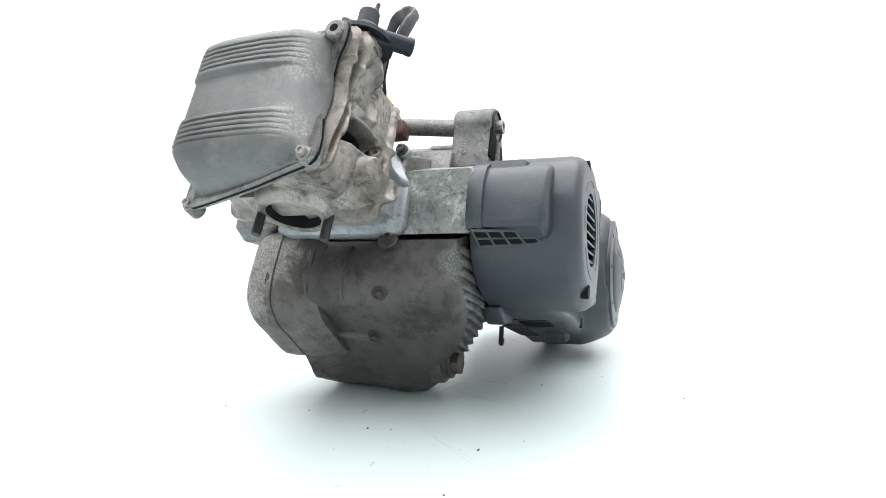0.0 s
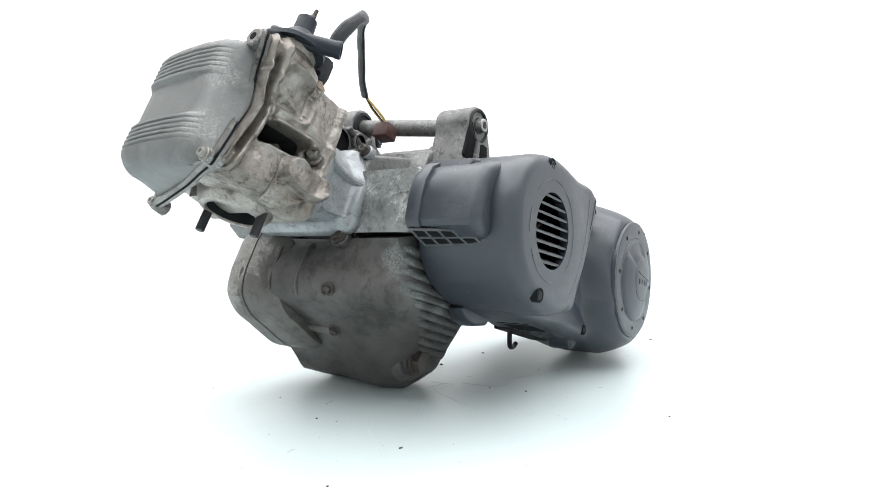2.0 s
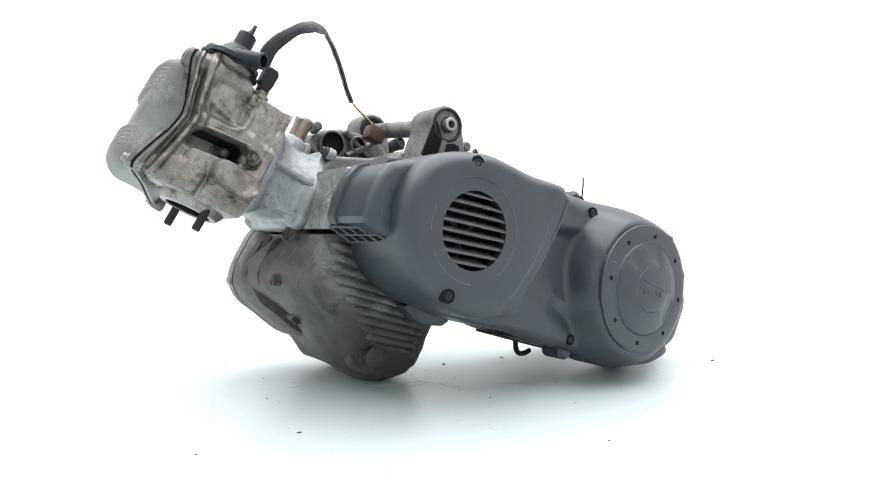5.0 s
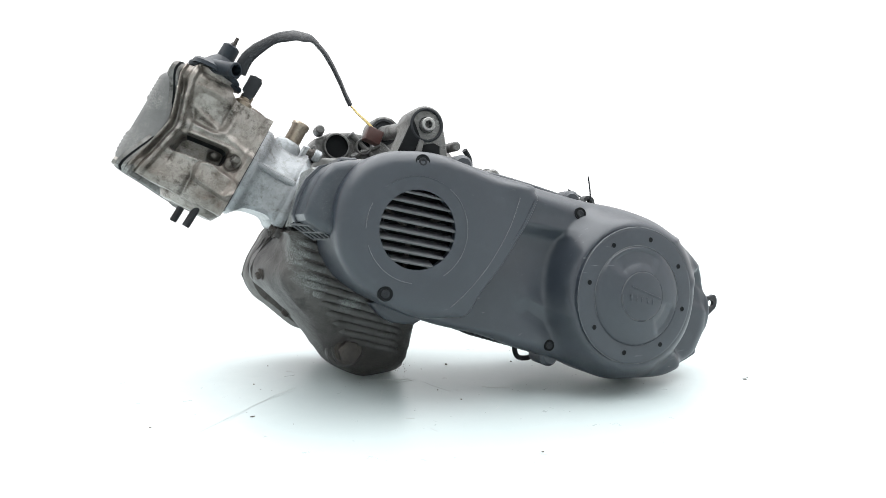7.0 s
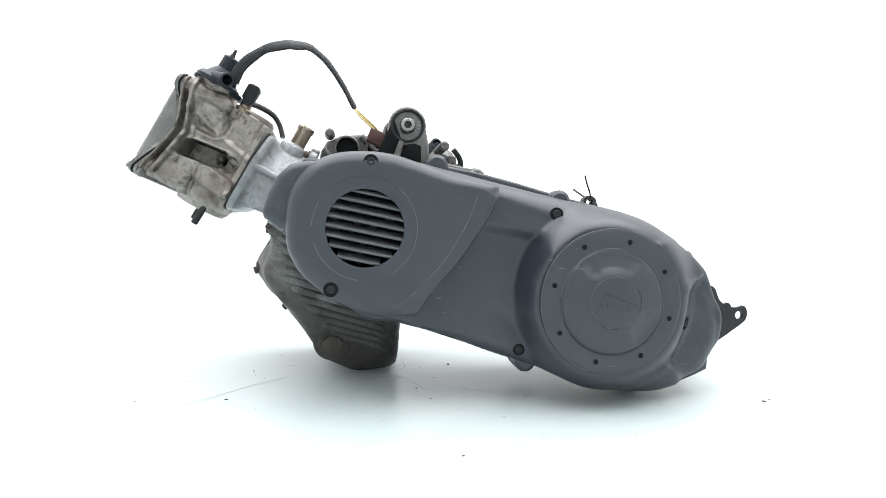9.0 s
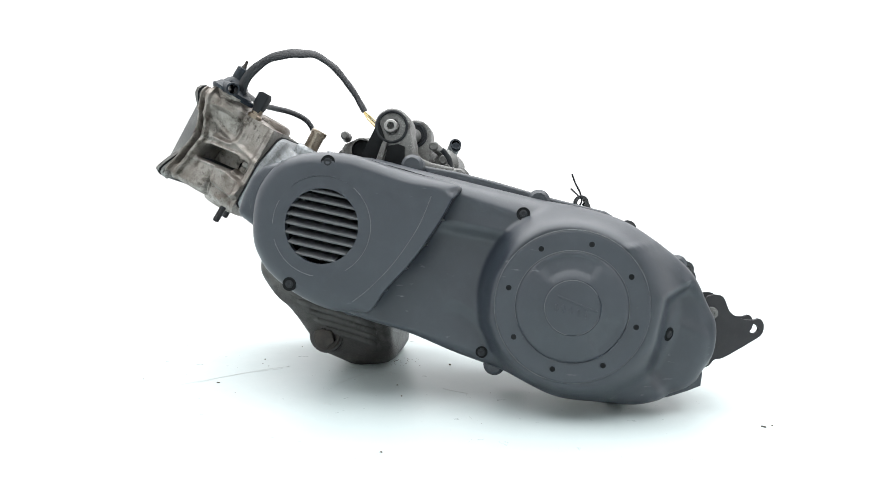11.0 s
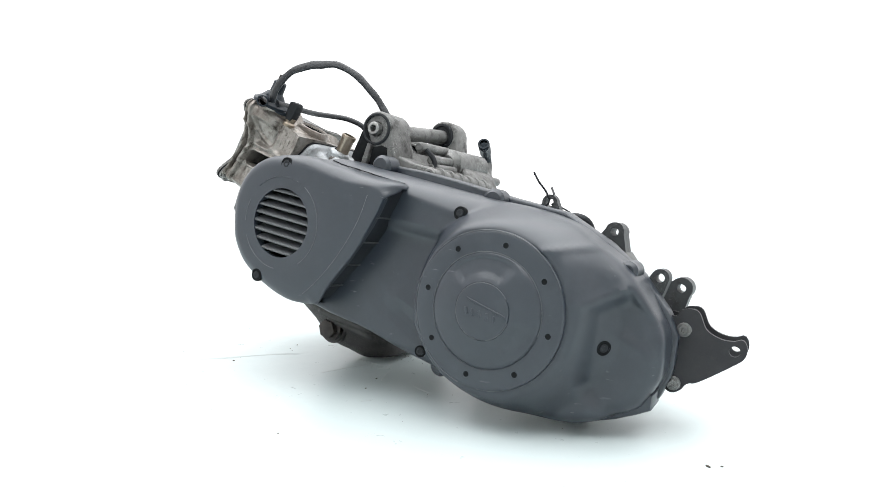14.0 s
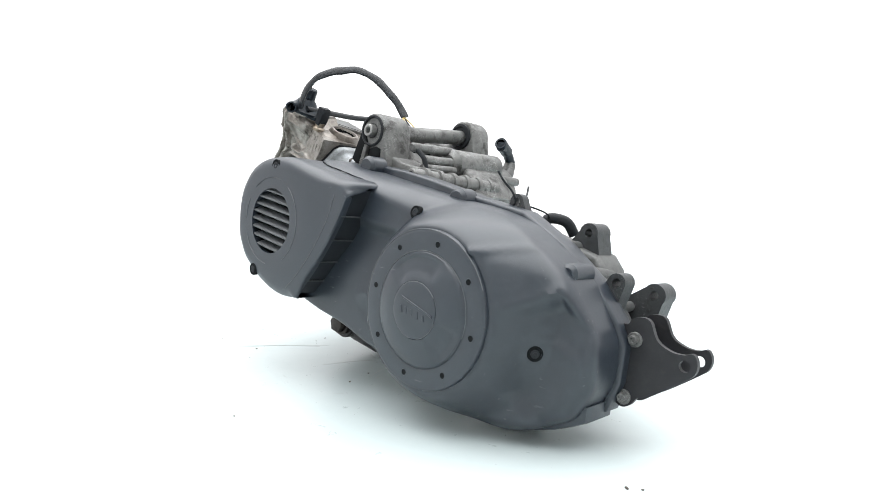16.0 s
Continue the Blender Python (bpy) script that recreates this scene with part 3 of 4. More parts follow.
for k in (4, 8, 12, 16):
    bm = bmesh.new()
    p = lip[k]
    prism(bm, rrect(p.x - 4, p.x + 1.2, p.y - 0.8, p.y + 0.8, 0.4, 1), 6, 50, 0.3, 1)
    part("outlet_rib", bm, M_SLAT, fan)

# ---- crankcase ----
def case_ring(y, front, low, rear=-194.0, top=68.0, shrink=0.0):
    """One slice of the lower case: front is how far it reaches forward, low its bottom."""
    f = front
    g = 12 * sstep(180, 230, y)
    pts = [(rear, top), (-330, top), (-340 + shrink, top - 4), (f + 6, 42), (f, 26), (f + 3, max(10, low + 4)), (f + 26 + g, max(-18, low + 2)), (f + 48 + g, max(-46, low + 1)), (f + 62 + g, max(low, -66)), (f + 76 + g, max(low, -84)), (f + 108 + g, low), (-230, low), (-206, low + 4), (-199, low + 14), (-198, max(low + 30, -56)), (rear, -20)]
    return [V((x, y, z)) for x, z in pts]


bm = bmesh.new()
rows = [(107, -336, 2), (109, -342, -6), (116, -347, -22), (128, -350, -40), (141, -353, -58), (152, -357, -76), (163, -359, -90), (178, -361, -99.5), (200, -367, -101), (225, -369, -99.5), (255, -368, -98), (282, -368, -97), (292, -370, -84), (300, -352, -66), (306, -336, -58)]
rings = []
for y, f, lo in rows:
    r = case_ring(y, f, lo)
    rings.append([V((p.x, p.y, p.z)) for p in spline([(q.x, q.y, q.z) for q in r], 72)])
loft(bm, rings)
case = part("crankcase", bm, M_CASE, engine, "oily grey-brown crankcase with pale corrosion and cast fins", 60)
# fins on the sloping flank
def flank_of_case(z):
    tab = ((70, 107), (2, 107), (-6, 109), (-22, 116), (-40, 128), (-58, 141), (-76, 152), (-90, 163))
    for (z0, y0), (z1, y1) in zip(tab, tab[1:]):
        if z >= z1:
            return y0 + (y1 - y0) * (z0 - min(z, z0)) / (z0 - z1)
    return 163


for i in range(11):
    z0 = 60 - 10.8 * i
    x0 = -337 if i < 3 else -337 + (i - 3) * 8.2
    bm = bmesh.new()
    ring = []
    n = 22
    for k in range(n):
        t = k / (n - 1)
        x = x0 + (-214 - x0) * t
        z = z0 - 0.31 * (x - x0)
        if z < -84:
            break
        y = flank_of_case(z) + 1.5 - 4.5 * sstep(0, 0.10, t) * sstep(1.0, 0.9, t)
        w = 3.9 - 1.2 * sstep(0.12, 0, t)
        ring.append([V((x, y + 0.9, z - w)), V((x, y, z - w + 1.4)), V((x, y, z + w - 1.4)), V((x, y + 0.9, z + w)), V((x, y + 12, z + w + 0.5)), V((x, y + 12, z - w - 0.5))])
    loft(bm, ring)
    part("cooling_fin", bm, M_SUMP, case)
# upper block behind the duct, cast step and front relief
bm = bmesh.new()
prism(bm, [(-319, 132), (-330, 100), (-337, 73), (-300, 70), (-170, 70), (-170, 132), (-250, 138)], 92, 172, 9, 4)
part("cylinder_neck", bm, M_SPECK, case, "pale corroded casting beside the barrel")
bm = bmesh.new()
prism(bm, [(-300, 150), (-318, 128), (-326, 100), (-330, 66), (-180, 60), (-150, 120), (-170, 150)], 168, 296, 4, 3)
part("upper_case", bm, M_BRACKET, case)
for y0, y1 in ((209, 212.5), (246, 249)):
    bm = bmesh.new()
    prism(bm, [(-344, 64), (-351, 60), (-366, 36), (-370.5, 26), (-368.5, 15), (-350, -4), (-340, 6), (-330, 60)], y0, y1, 1.4, 2)
    part("cast_ridge", bm, M_CASE, case)
for y, z in ((176, 20), (197, -24)):
    bm = bmesh.new()
    x = -352 if z > 0 else -322
    rod(bm, (x - 3, y, z), (x - 1.5, y + 46, z), 7.0, 5.0, 3, 20)
    part("cast_ridge", bm, M_CASE, case)
bm = bmesh.new()
SIDE = spline([(-338, 76), (-358, 52), (-370, 28), (-372, 10), (-362, -10), (-346, -24), (-326, -42), (-312, -52), (-290, -54), (-250, -40), (-240, 10), (-240, 60), (-290, 76)], 72)
loft(bm, [[V((-305 + (p.x + 305) * k, y, 14 + (p.y - 14) * k)) for p in SIDE] for y, k in ((238, 0.90), (248, 0.955), (256, 0.99), (264, 1.0), (300, 1.0), (307, 0.985), (312, 0.955), (316, 0.90), (318, 0.82))])
part("flywheel_cover", bm, M_PALE, case, "speckled side cover with a bolted rim")
bm = bmesh.new()
loft(bm, [[V((-305 + (p.x + 305) * 1.008, y, 14 + (p.y - 14) * 1.008)) for p in SIDE] for y in (284, 285.4)])
part("cover_joint", bm, M_RUST, case)
for p, ax in (((-361, 176, 21), (-0.9, -0.1, -0.35)), ((-331, 197, -23), (-0.75, -0.1, -0.65)), ((-347, 174, 67), (-0.9, -0.3, 0.1))):
    bm = bmesh.new()
    hexbolt(bm, p, ax, 4.6, 5, 7, 1.5)
    part("bolt", bm, M_RUST, case)
for x, y, z in ((-307, 309, -46), (-367, 305, 14), (-317, 297, -39)):
    bm = bmesh.new()
    rod(bm, (x, y - 16, z), (x, y + 4, z), 7, 6, 1.5, 18)
    part("lug", bm, M_PALE, case)
bm = bmesh.new()
prism(bm, [(-322, 96), (-336, 92), (-338, 82), (-326, 68), (-300, 62), (-300, 96)], 296, 350, 9, 5)
part("starter_lug", bm, M_BRACKET, case)
bm = bmesh.new()
lathe(bm, (-276, 150, -61), (0, -1, 0), [(0, -14), (21, -6), (21, 4), (19.5, 6), (16.5, 6), (16, 10), (0, 10)], 40)
part("plug_boss", bm, M_SUMP, case)
bm = bmesh.new()
hexbolt(bm, (-274, 140, -62), (0, -1, 0), 12, 9, 15.5, 2, False)
part("drain_plug", bm, M_RUST, case, "rusty hexagonal drain plug")
# ribbed foot of the sump
for i in range(15):
    bm = bmesh.new()
    x = -272 + 4.6 * i
    z = -84 - min(9.0, 0.22 * (x + 272))
    prism(bm, rrect(x - 1.1, x + 1.1, z - 4, z + 12, 0.8, 2), 282, 289, 0.6, 1)
    part("foot_rib", bm, M_SUMP, case)

# ---- barrel ----
def barrel_ring(a, g, low=0.0):
    """Section of the barrel: upright near wall, broad sloping shoulder, flat top; g grows it."""
    pts = [(46 + g, 196), (45 + g, 184 - 0.6 * g), (40 + g, 176 - g), (8, 158 - g), (0, 156 - g), (-44 + low, 156 - g), (-52 - g + low, 159 - g), (-56 - g + low, 168), (-56 - g + low, 276), (-50 - g + low, 290 + g), (36 + g, 290 + g), (46 + g, 278)]
    return [cyl(a, b, y) for b, y in pts]


bm = bmesh.new()
loft(bm, [barrel_ring(88, -1, 8), barrel_ring(91, 0, 8), barrel_ring(98, 0, 8), barrel_ring(100, -2, 8), barrel_ring(104, -7, 7), barrel_ring(110, -9, 7), barrel_ring(122, -9.5, 5), barrel_ring(134, -8, 3), barrel_ring(140, -4, 1), barrel_ring(142.5, -1), barrel_ring(149, -0.4)])
bmesh.ops.bevel(bm, geom=[e for e in bm.edges], offset=1.2, segments=2, affect="EDGES", clamp_overlap=True)
barrel = part("cylinder_barrel", bm, M_BARREL, engine, "silver painted water-cooled barrel with grime", 50)
# rib along the shoulder's lower edge and a weld-like bead by the flange
bm = bmesh.new()
loft(bm, [[cyl(a, 0 - w, 168), cyl(a, 1, 156.6 - h), cyl(a, 5, 156.8 - h), cyl(a, 6 + w, 168)] for a, h, w in ((99, 1, 4), (106, -3, 3), (118, -5, 2), (132, -4, 3), (144, 0, 4))])
bmesh.ops.bevel(bm, geom=list(bm.edges), offset=1.0, segments=2, affect="EDGES", clamp_overlap=True)
part("barrel_rib", bm, M_BARREL, barrel)
bm = bmesh.new()
loft(bm, [barrel_ring(149, 0.8), barrel_ring(151, 0.8)])
part("head_gasket", bm, M_BLACK, barrel)
bm = bmesh.new()
lathe(bm, cyl(122, 34, 212), AX_B, [(16, -4), (16, 12), (14, 15), (12, 16.5), (9, 17)], 26)
part("pipe_seat", bm, M_BARREL, barrel)
bm = bmesh.new()
lathe(bm, cyl(120, 46, 213), AX_B, [(0, 0), (9.2, 0), (9.2, 23), (10.2, 25), (10.2, 29), (9.6, 30), (8.2, 30), (8.0, 12), (0, 12)], 28)
part("water_pipe", bm, M_BRASS, barrel, "tarnished brass water stub")
bm = bmesh.new()
rod(bm, cyl(99, 38, 232), cyl(99, 60, 232), 7, 5.5, 2, 20)
part("water_plug", bm, M_BARREL, barrel)
for a, b, y, k in ((95, 44, 172, 0.85), (92, -50, 170, 0.85), (95, 44, 270, 0.85)):
    bm = bmesh.new()
    hexbolt(bm, cyl(a, b, y) + AX_A * 2, AX_A, 5 * k, 5 * k, 7 * k, 1.5)
    part("bolt", bm, M_RUST, barrel)
    bm = bmesh.new()
    rod(bm, cyl(a - 8, b, y), cyl(a + 1, b, y), 8.4 * k, 8.4 * k, 1.5, 22)
    part("flange_lug", bm, M_BARREL if b > 0 else M_CASE, barrel)

# ---- cylinder head ----
def gasket(y, b):
    """Where the cover meets the head: the near side is bowed in between its two lugs."""
    d = (b + 3) / (47 if b > -3 else 60)
    bow = 14 * min(1.0, math.sqrt(d * d + 0.012)) - 10.5
    return 250 - 0.34 * (y - 160) + bow * sstep(222, 170, y)


def head_outline(grow=0.0):
    return spline([(48 + grow, 210), (46 + grow, 250), (42 + grow, 300 + grow), (-10, 304 + grow), (-52 - grow, 300 + grow), (-58 - grow, 270), (-60 - grow, 230), (-60 - grow, 206), (-20, 204), (30, 204)], 80)


bm = bmesh.new()
rings = []
for f, g in ((0.0, 0), (0.12, 0), (0.2, -5), (0.5, -7), (0.8, -6), (0.92, -1), (1.0, 0)):
    rings.append([cyl(150 + (gasket(p.y, p.x) - 4 - 150) * f, p.x, p.y) for p in head_outline(g)])
loft(bm, rings)
head = part("cylinder_head", bm, M_HEAD, engine, "stained beige-grey aluminium cylinder head", 50)

# modelled flank of the head with the spark plug's recess
def flank_y(a, b):
    y = 160.0
    y -= 3.0 * math.exp(-((b + 14 - (a - 150) * 0.0) / 100) ** 2)
    # deep slot for the plug, with a raised lip, and the pocket beside it
    q = (((a - 202) / 28) ** 6 + ((b + 13 + 0.13 * (a - 202)) / 10.5) ** 6) ** (1 / 6)
    y += 50 * sstep(1.05, 0.90, q)
    y -= 2.5 * sstep(1.5, 1.2, q) * sstep(1.0, 1.15, q)
    q = math.hypot((a - 166) / 9, (b + 10) / 9)
    y += 14 * sstep(1.15, 0.75, q)
    # square pad and round-ended boss below the slot
    y -= 8.0 * facet(a, b, [(231, -70), (223, -37), (200, -36), (192, -62)], 3.5)
    d, t = segdist(a, b, 184, -33, 158, -36)
    y -= 10.0 * sstep(14, 9, d)
    y -= 4.0 * facet(a, b, [(190, -66), (190, -44), (154, -42), (152, -62)], 4)
    y += 4.0 * math.exp(-((a - 194) / 2.6) ** 2) * sstep(-24, -34, b)
    y -= 3.0 * math.exp(-((b - 16 - 0.25 * (a - 200)) / 3.0) ** 2)
    y += 6.0 * math.exp(-((a - 190) / 8) ** 2 - ((b + 60) / 9) ** 2)
    # raised plate with cast marks
    y -= 3.2 * facet(a, b, [(184, 12), (186, 56), (160, 56), (153, 50), (151, 12)], 2.5)
    for a0, b0, a1, b1 in ((150, -40, 172, -58), (234, 4, 190, 8)):
        d, t = segdist(a, b, a0, b0, a1, b1)
        y -= 2.4 * math.exp(-(d / 3.0) ** 2)
    # rims at gasket and joint
    y -= 5.0 * sstep(231, 235, a) * sstep(241, 238, a) + 5.0 * sstep(244, 247, a) + 4.0 * sstep(160, 154, a)
    y += 8.0 * math.exp(-((a - 241.5) / 2.6) ** 4) * sstep(-52, -40, b) * sstep(44, 34, b)
    y += 8.0 * math.exp(-((a - 226) / 9) ** 2) * math.exp(-((b + 10) / 34) ** 2)
    y += 6.0 * sstep(46, 60, b) ** 2 + 8 * sstep(-54, -66, b) ** 2
    y -= 15.0 * math.sqrt(max(0.0, 1 - ((a - 222) / 29) ** 2)) * sstep(8, 50, b)
    q = (abs((a - 210) / 25) ** 3 + abs((b - 25) / 18) ** 3) ** (1 / 3)
    y += 4.0 * sstep(1.0, 0.72, q) - 1.2 * math.exp(-((q - 1.05) / 0.09) ** 2)
    y += 0.9 * noise.noise((a / 9, b / 9, 3.0)) + 0.35 * noise.noise((a / 2.5, b / 2.5, 7.0))
    return y


bm = bmesh.new()
na, nb = 150, 180
grid = []
for i in range(na + 1):
    row = []
    for j in range(nb + 1):
        t = j / nb
        a = 150 + 98 * i / na
        top = 50 + 14 * sstep(190, 215, a) - 8 * sstep(228, 246, a)
        b = -64 + (top + 64) * t
        a2 = 150 + (gasket(160, b) - 3 - 150) * i / na
        a2 += (a - a2) * sstep(228, 214, a)
        row.append(bm.verts.new(cyl(a2, b, flank_y(a, b))))
    grid.append(row)
for i in range(na):
    for j in range(nb):
        bm.faces.new((grid[i][j], grid[i + 1][j], grid[i + 1][j + 1], grid[i][j + 1]))
rim = [grid[i][0] for i in range(na + 1)] + [grid[na][j] for j in range(1, nb + 1)] + [grid[i][nb] for i in range(na - 1, -1, -1)] + [grid[0][j] for j in range(nb - 1, 0, -1)]
deep = [bm.verts.new(v.co + V((0, 212 - v.co.y, 0))) for v in rim]
for k in range(len(rim)):
    j = (k + 1) % len(rim)
    bm.faces.new((rim[k], rim[j], deep[j], deep[k]))
part("head_flank", bm, M_HEAD, head, "grimy flank with the plug recess", 60)
# oily lining of the recess, black to paint its deep shade
bm = bmesh.new()
slot = []
for k in range(48):
    q = 2 * math.pi * k / 48
    ca, sa = abs(math.cos(q)) ** 0.34 * (1 if math.cos(q) > 0 else -1), abs(math.sin(q)) ** 0.34 * (1 if math.sin(q) > 0 else -1)
    slot.append((ca, sa))
loft(bm, [[cyl(202 + 28 * g * ca, -13 - 0.13 * 28 * g * ca + 10.5 * g * sa, y) for ca, sa in slot] for y, g in ((172, 0.955), (180, 0.925), (206, 0.89))], False, True)
part("plug_well_shade", bm, M_SHADE, head, "oily plug recess, lined black for its shade")
bm = bmesh.new()
lathe(bm, cyl(189, -9, 210), (0.25, -1, -0.1), [(8, 0), (8, 6)] + [(4.4 + 0.8 * (k % 2), 7 + 1.2 * k) for k in range(14)] + [(3.2, 24.5), (0, 25)], 18)
part("spark_plug", bm, M_DULL, head, "spark plug sunk in its recess")
bm = bmesh.new()
hexbolt(bm, cyl(160, -4, 165), AX_A + V((0, -0.5, 0)), 5.4, 7, 8, 2)
part("head_nut", bm, M_DULL, head)
# exhaust port with its two studs
bm = bmesh.new()
lathe(bm, cyl(184, -56, 213), -AX_B, [(36, 0), (33, 10), (29, 16), (24.5, 17), (23, 16.4), (21.5, 12), (20, 5), (0, 5)], 56)
port = part("exhaust_port", bm, M_HEAD, head, "open exhaust port, its inner shade painted black")
# black dish that paints the shade inside the shallow exhaust port
bm = bmesh.new()
lathe(bm, cyl(184, -56, 213), -AX_B, [(22.6, 15.4), (21.2, 12), (19.6, 5.6), (0, 5.4)], 40)
part("port_shade", bm, M_DARK, port)
for a, b, y in ((190, -91, 240), (175, -90, 186)):
    bm = bmesh.new()
    rod(bm, cyl(a - 1, -62, y), cyl(a, b, y), 4.0, 4.0, 0.8, 16)
    part("stud", bm, M_BLACK, head)
bm = bmesh.new()
prism(bm, [(170, -56), (206, -54), (204, -64), (174, -66)], 172, 256, 4, 3, lambda a, y, b: cyl(a, b, y))
part("port_flange", bm, M_HEAD, head)
# round tower under the thermostat
bm = bmesh.new()
lathe(bm, cyl(222, 46, 168), AX_B, [(22, 0), (23.4, 4), (22, 11), (24, 15), (24, 19), (0, 19)], 36)
part("thermostat_tower", bm, M_HEAD, head)
bm = bmesh.new()
prism(bm, [(152, 34), (206, 36), (210, 46), (184, 53), (166, 52), (152, 44)], 160, 240, 9, 5, lambda a, y, b: cyl(a, b, y))
plate = part("number_plate_pad", bm, M_HEAD, head)
# illegible cast marks
for i, row in enumerate(((8, 5, 6), (5, 9), (7, 4, 6, 3), (9, 5))):
    b = 20.0
    for w in row:
        bm = bmesh.new()
        prism(bm, [(158 + 6.2 * i, b), (159.8 + 6.2 * i, b), (159.8 + 6.2 * i, b + w), (158 + 6.2 * i, b + w)], flank_y(159 + 6.2 * i, b + w / 2) - 0.6, flank_y(159 + 6.2 * i, b + w / 2) + 2, 0.3, 1, lambda a, y, b: cyl(a, b, y))
        part("cast_mark", bm, M_HEAD, head)
        b += w + 2.2
# inlet opening on the head's top
bm = bmesh.new()
lathe(bm, cyl(176, 40, 207), AX_B, [(24, 0), (23, 14), (20, 18), (17.5, 18.6), (16.5, 17), (16, 8), (0, 8)], 40)
inlet = part("inlet_port", bm, M_HEAD, head, "open round inlet port")
# the same for the inlet: its inner shade as a black dish
bm = bmesh.new()
lathe(bm, cyl(176, 40, 207), AX_B, [(16.6, 16.6), (15.6, 9), (0, 8.6)], 32)
part("port_shade", bm, M_DARK, inlet)

# ---- valve cover ----
def cover_level(b):
    """Groove and step of the outer face at b."""
    mid = sstep(-31, -27, b) * sstep(12, 8, b)
    g = 4.0 * mid
    for c in (-33.5, -38, -42.5, -47, -51.5, 16, 20.5, 25, 29.5, 34):
        g += 1.8 * math.exp(-((b - c) / 0.9) ** 4)
    return g


bm = bmesh.new()
rings = []
B0, B1 = -68.0, 48.5
bs = sorted(set([B0 + (B1 - B0) * i / 320 for i in range(321)]))
for b in bs:
    e = min(b - B0, B1 - b)
    R = 21.0 if b < 0 else 13.0
    o = R - math.sqrt(max(0.0, R * R - max(0.0, R - e) ** 2))
    o = min(o, R * 0.92)
    g = cover_level(b)
    sec = []
    for y, a, kind in ((164, None, 0), (165, 4, 1), (168, 8, 1), (174, 262.5, 2), (181, 267, 3), (190, 270.5, 3), (212, 272, 3), (240, 271, 3), (260, 269, 3), (273, 266, 3), (281, 260, 4), (286, 250, 4), (290, 233, 4), (295, 5, 1), (302, 4, 1), (304, None, 0)):
        gy = gasket(y, b)
        if kind == 0:
            aa, yy = gy, y
        elif kind == 1:
            aa, yy = gy + a, y
        else:
            aa, yy = a - o * (1.5 if kind == 4 else 1.0), y
            if kind == 3:
                aa -= g * sstep(182, 200, y)
            if kind == 4:
                yy -= g * 0.8 + o * 0.5
            if kind == 2:
                yy += o * 0.3
            aa = max(aa, gy + 7)
        sec.append(cyl(aa, b, yy))
    rings.append(sec)
loft(bm, rings)
vcover = part("valve_cover", bm, M_COVER, engine, "dull grey ribbed valve cover with oily smears", 40)
bm = bmesh.new()
fl = spline([(49, 152), (56, 158), (55, 171), (52, 190), (50, 280), (46, 306), (0, 308), (-60, 308), (-70, 306), (-72, 280), (-70, 200), (-69, 162), (-63, 154), (-48, 156), (-10, 168), (24, 162), (38, 154)], 110)
loft(bm, [[cyl(gasket(p.y, p.x) + d, p.x * (1 - i), p.y) for p in fl] for d, i in ((-4.5, 0.01), (-3.6, 0), (-0.6, 0), (-0.3, 0.012), (0.3, 0.012), (0.6, 0), (3.8, 0), (4.8, 0.014))])
part("cover_flange", bm, M_FLANGE, vcover, "bolted flange with a dark gasket seam", 40)
for p in ((261, -63, 163), (206, -68, 303)):
    bm = bmesh.new()
    hexbolt(bm, cyl(p[0] - 2, p[1], p[2]), AX_A, 4.2, 4.2, 5.6, 1.0)
    part("bolt", bm, M_DULL, vcover)
    bm = bmesh.new()
    rod(bm, cyl(p[0] - 16, p[1], p[2]), cyl(p[0] - 2, p[1], p[2]), 7.4, 6.4, 1.5, 22)
    part("bolt_lug", bm, M_FLANGE, vcover)
bm = bmesh.new()
rod(bm, cyl(240, 46, 162), cyl(262, 46, 162), 10, 8.5, 1.5, 24)
ear = part("bolt_lug", bm, M_FLANGE, vcover)
# no real hole: a black disc paints its shade on the lug
bm = bmesh.new()
lathe(bm, cyl(262.1, 46, 162), AX_A, [(3.6, -1), (3.4, 0.3), (0, 0.3)], 16)
part("bolt_hole_shade", bm, M_DARK, ear)
bm = bmesh.new()
loft(bm, [[cyl(gasket(p.y, p.x) + d, p.x * 1.006, p.y if p.y > 200 else p.y - 0.8) for p in fl] for d in (-0.9, 1.1)])
part("cover_gasket", bm, M_DARK, vcover, "black oil-soaked gasket edge")

# ---- thermostat housing with stubs, sensor and wiring ----
bm = bmesh.new()
lathe(bm, cyl(222, 62, 160), AX_B, [(0, 0), (25, 0), (25, 4), (22, 6), (17, 10), (13, 16), (9, 20), (8.6, 34), (7, 35.5), (0, 35.5)], 32)
thermo = part("thermostat_housing", bm, M_HOUSING, engine, "blue-black plastic thermostat housing")
# one straight bore runs through the housing, from mouth to mouth
BORE = (V((-388, 124, 228)), V((-425, 171, 243)))
bm = bmesh.new()
lathe(bm, BORE[0], BORE[1] - BORE[0], [(5.7, 0), (7.2, 0), (7.8, 0.8), (7.8, 4), (7.2, 5), (7.4, 30), (7.2, 54), (7.8, 55.5), (7.6, 59), (7.0, 59.8), (5.7, 59.8), (5.7, 0)], 28)
part("hose_stub", bm, M_HOUSING, thermo)
bm = bmesh.new()
w = (BORE[1] - BORE[0]).normalized()
rod(bm, BORE[0] - w * 20, BORE[1] + w * 20, 5.6, 5.6, 0.5, 24)
drill = part("drill", bm, M_DARK, None)
cut = thermo.modifiers.new("bore", "BOOLEAN")
cut.operation, cut.object, cut.solver = "DIFFERENCE", drill, "EXACT"
bpy.context.view_layer.update()
bored = bpy.data.meshes.new_from_object(thermo.evaluated_get(bpy.context.evaluated_depsgraph_get()))
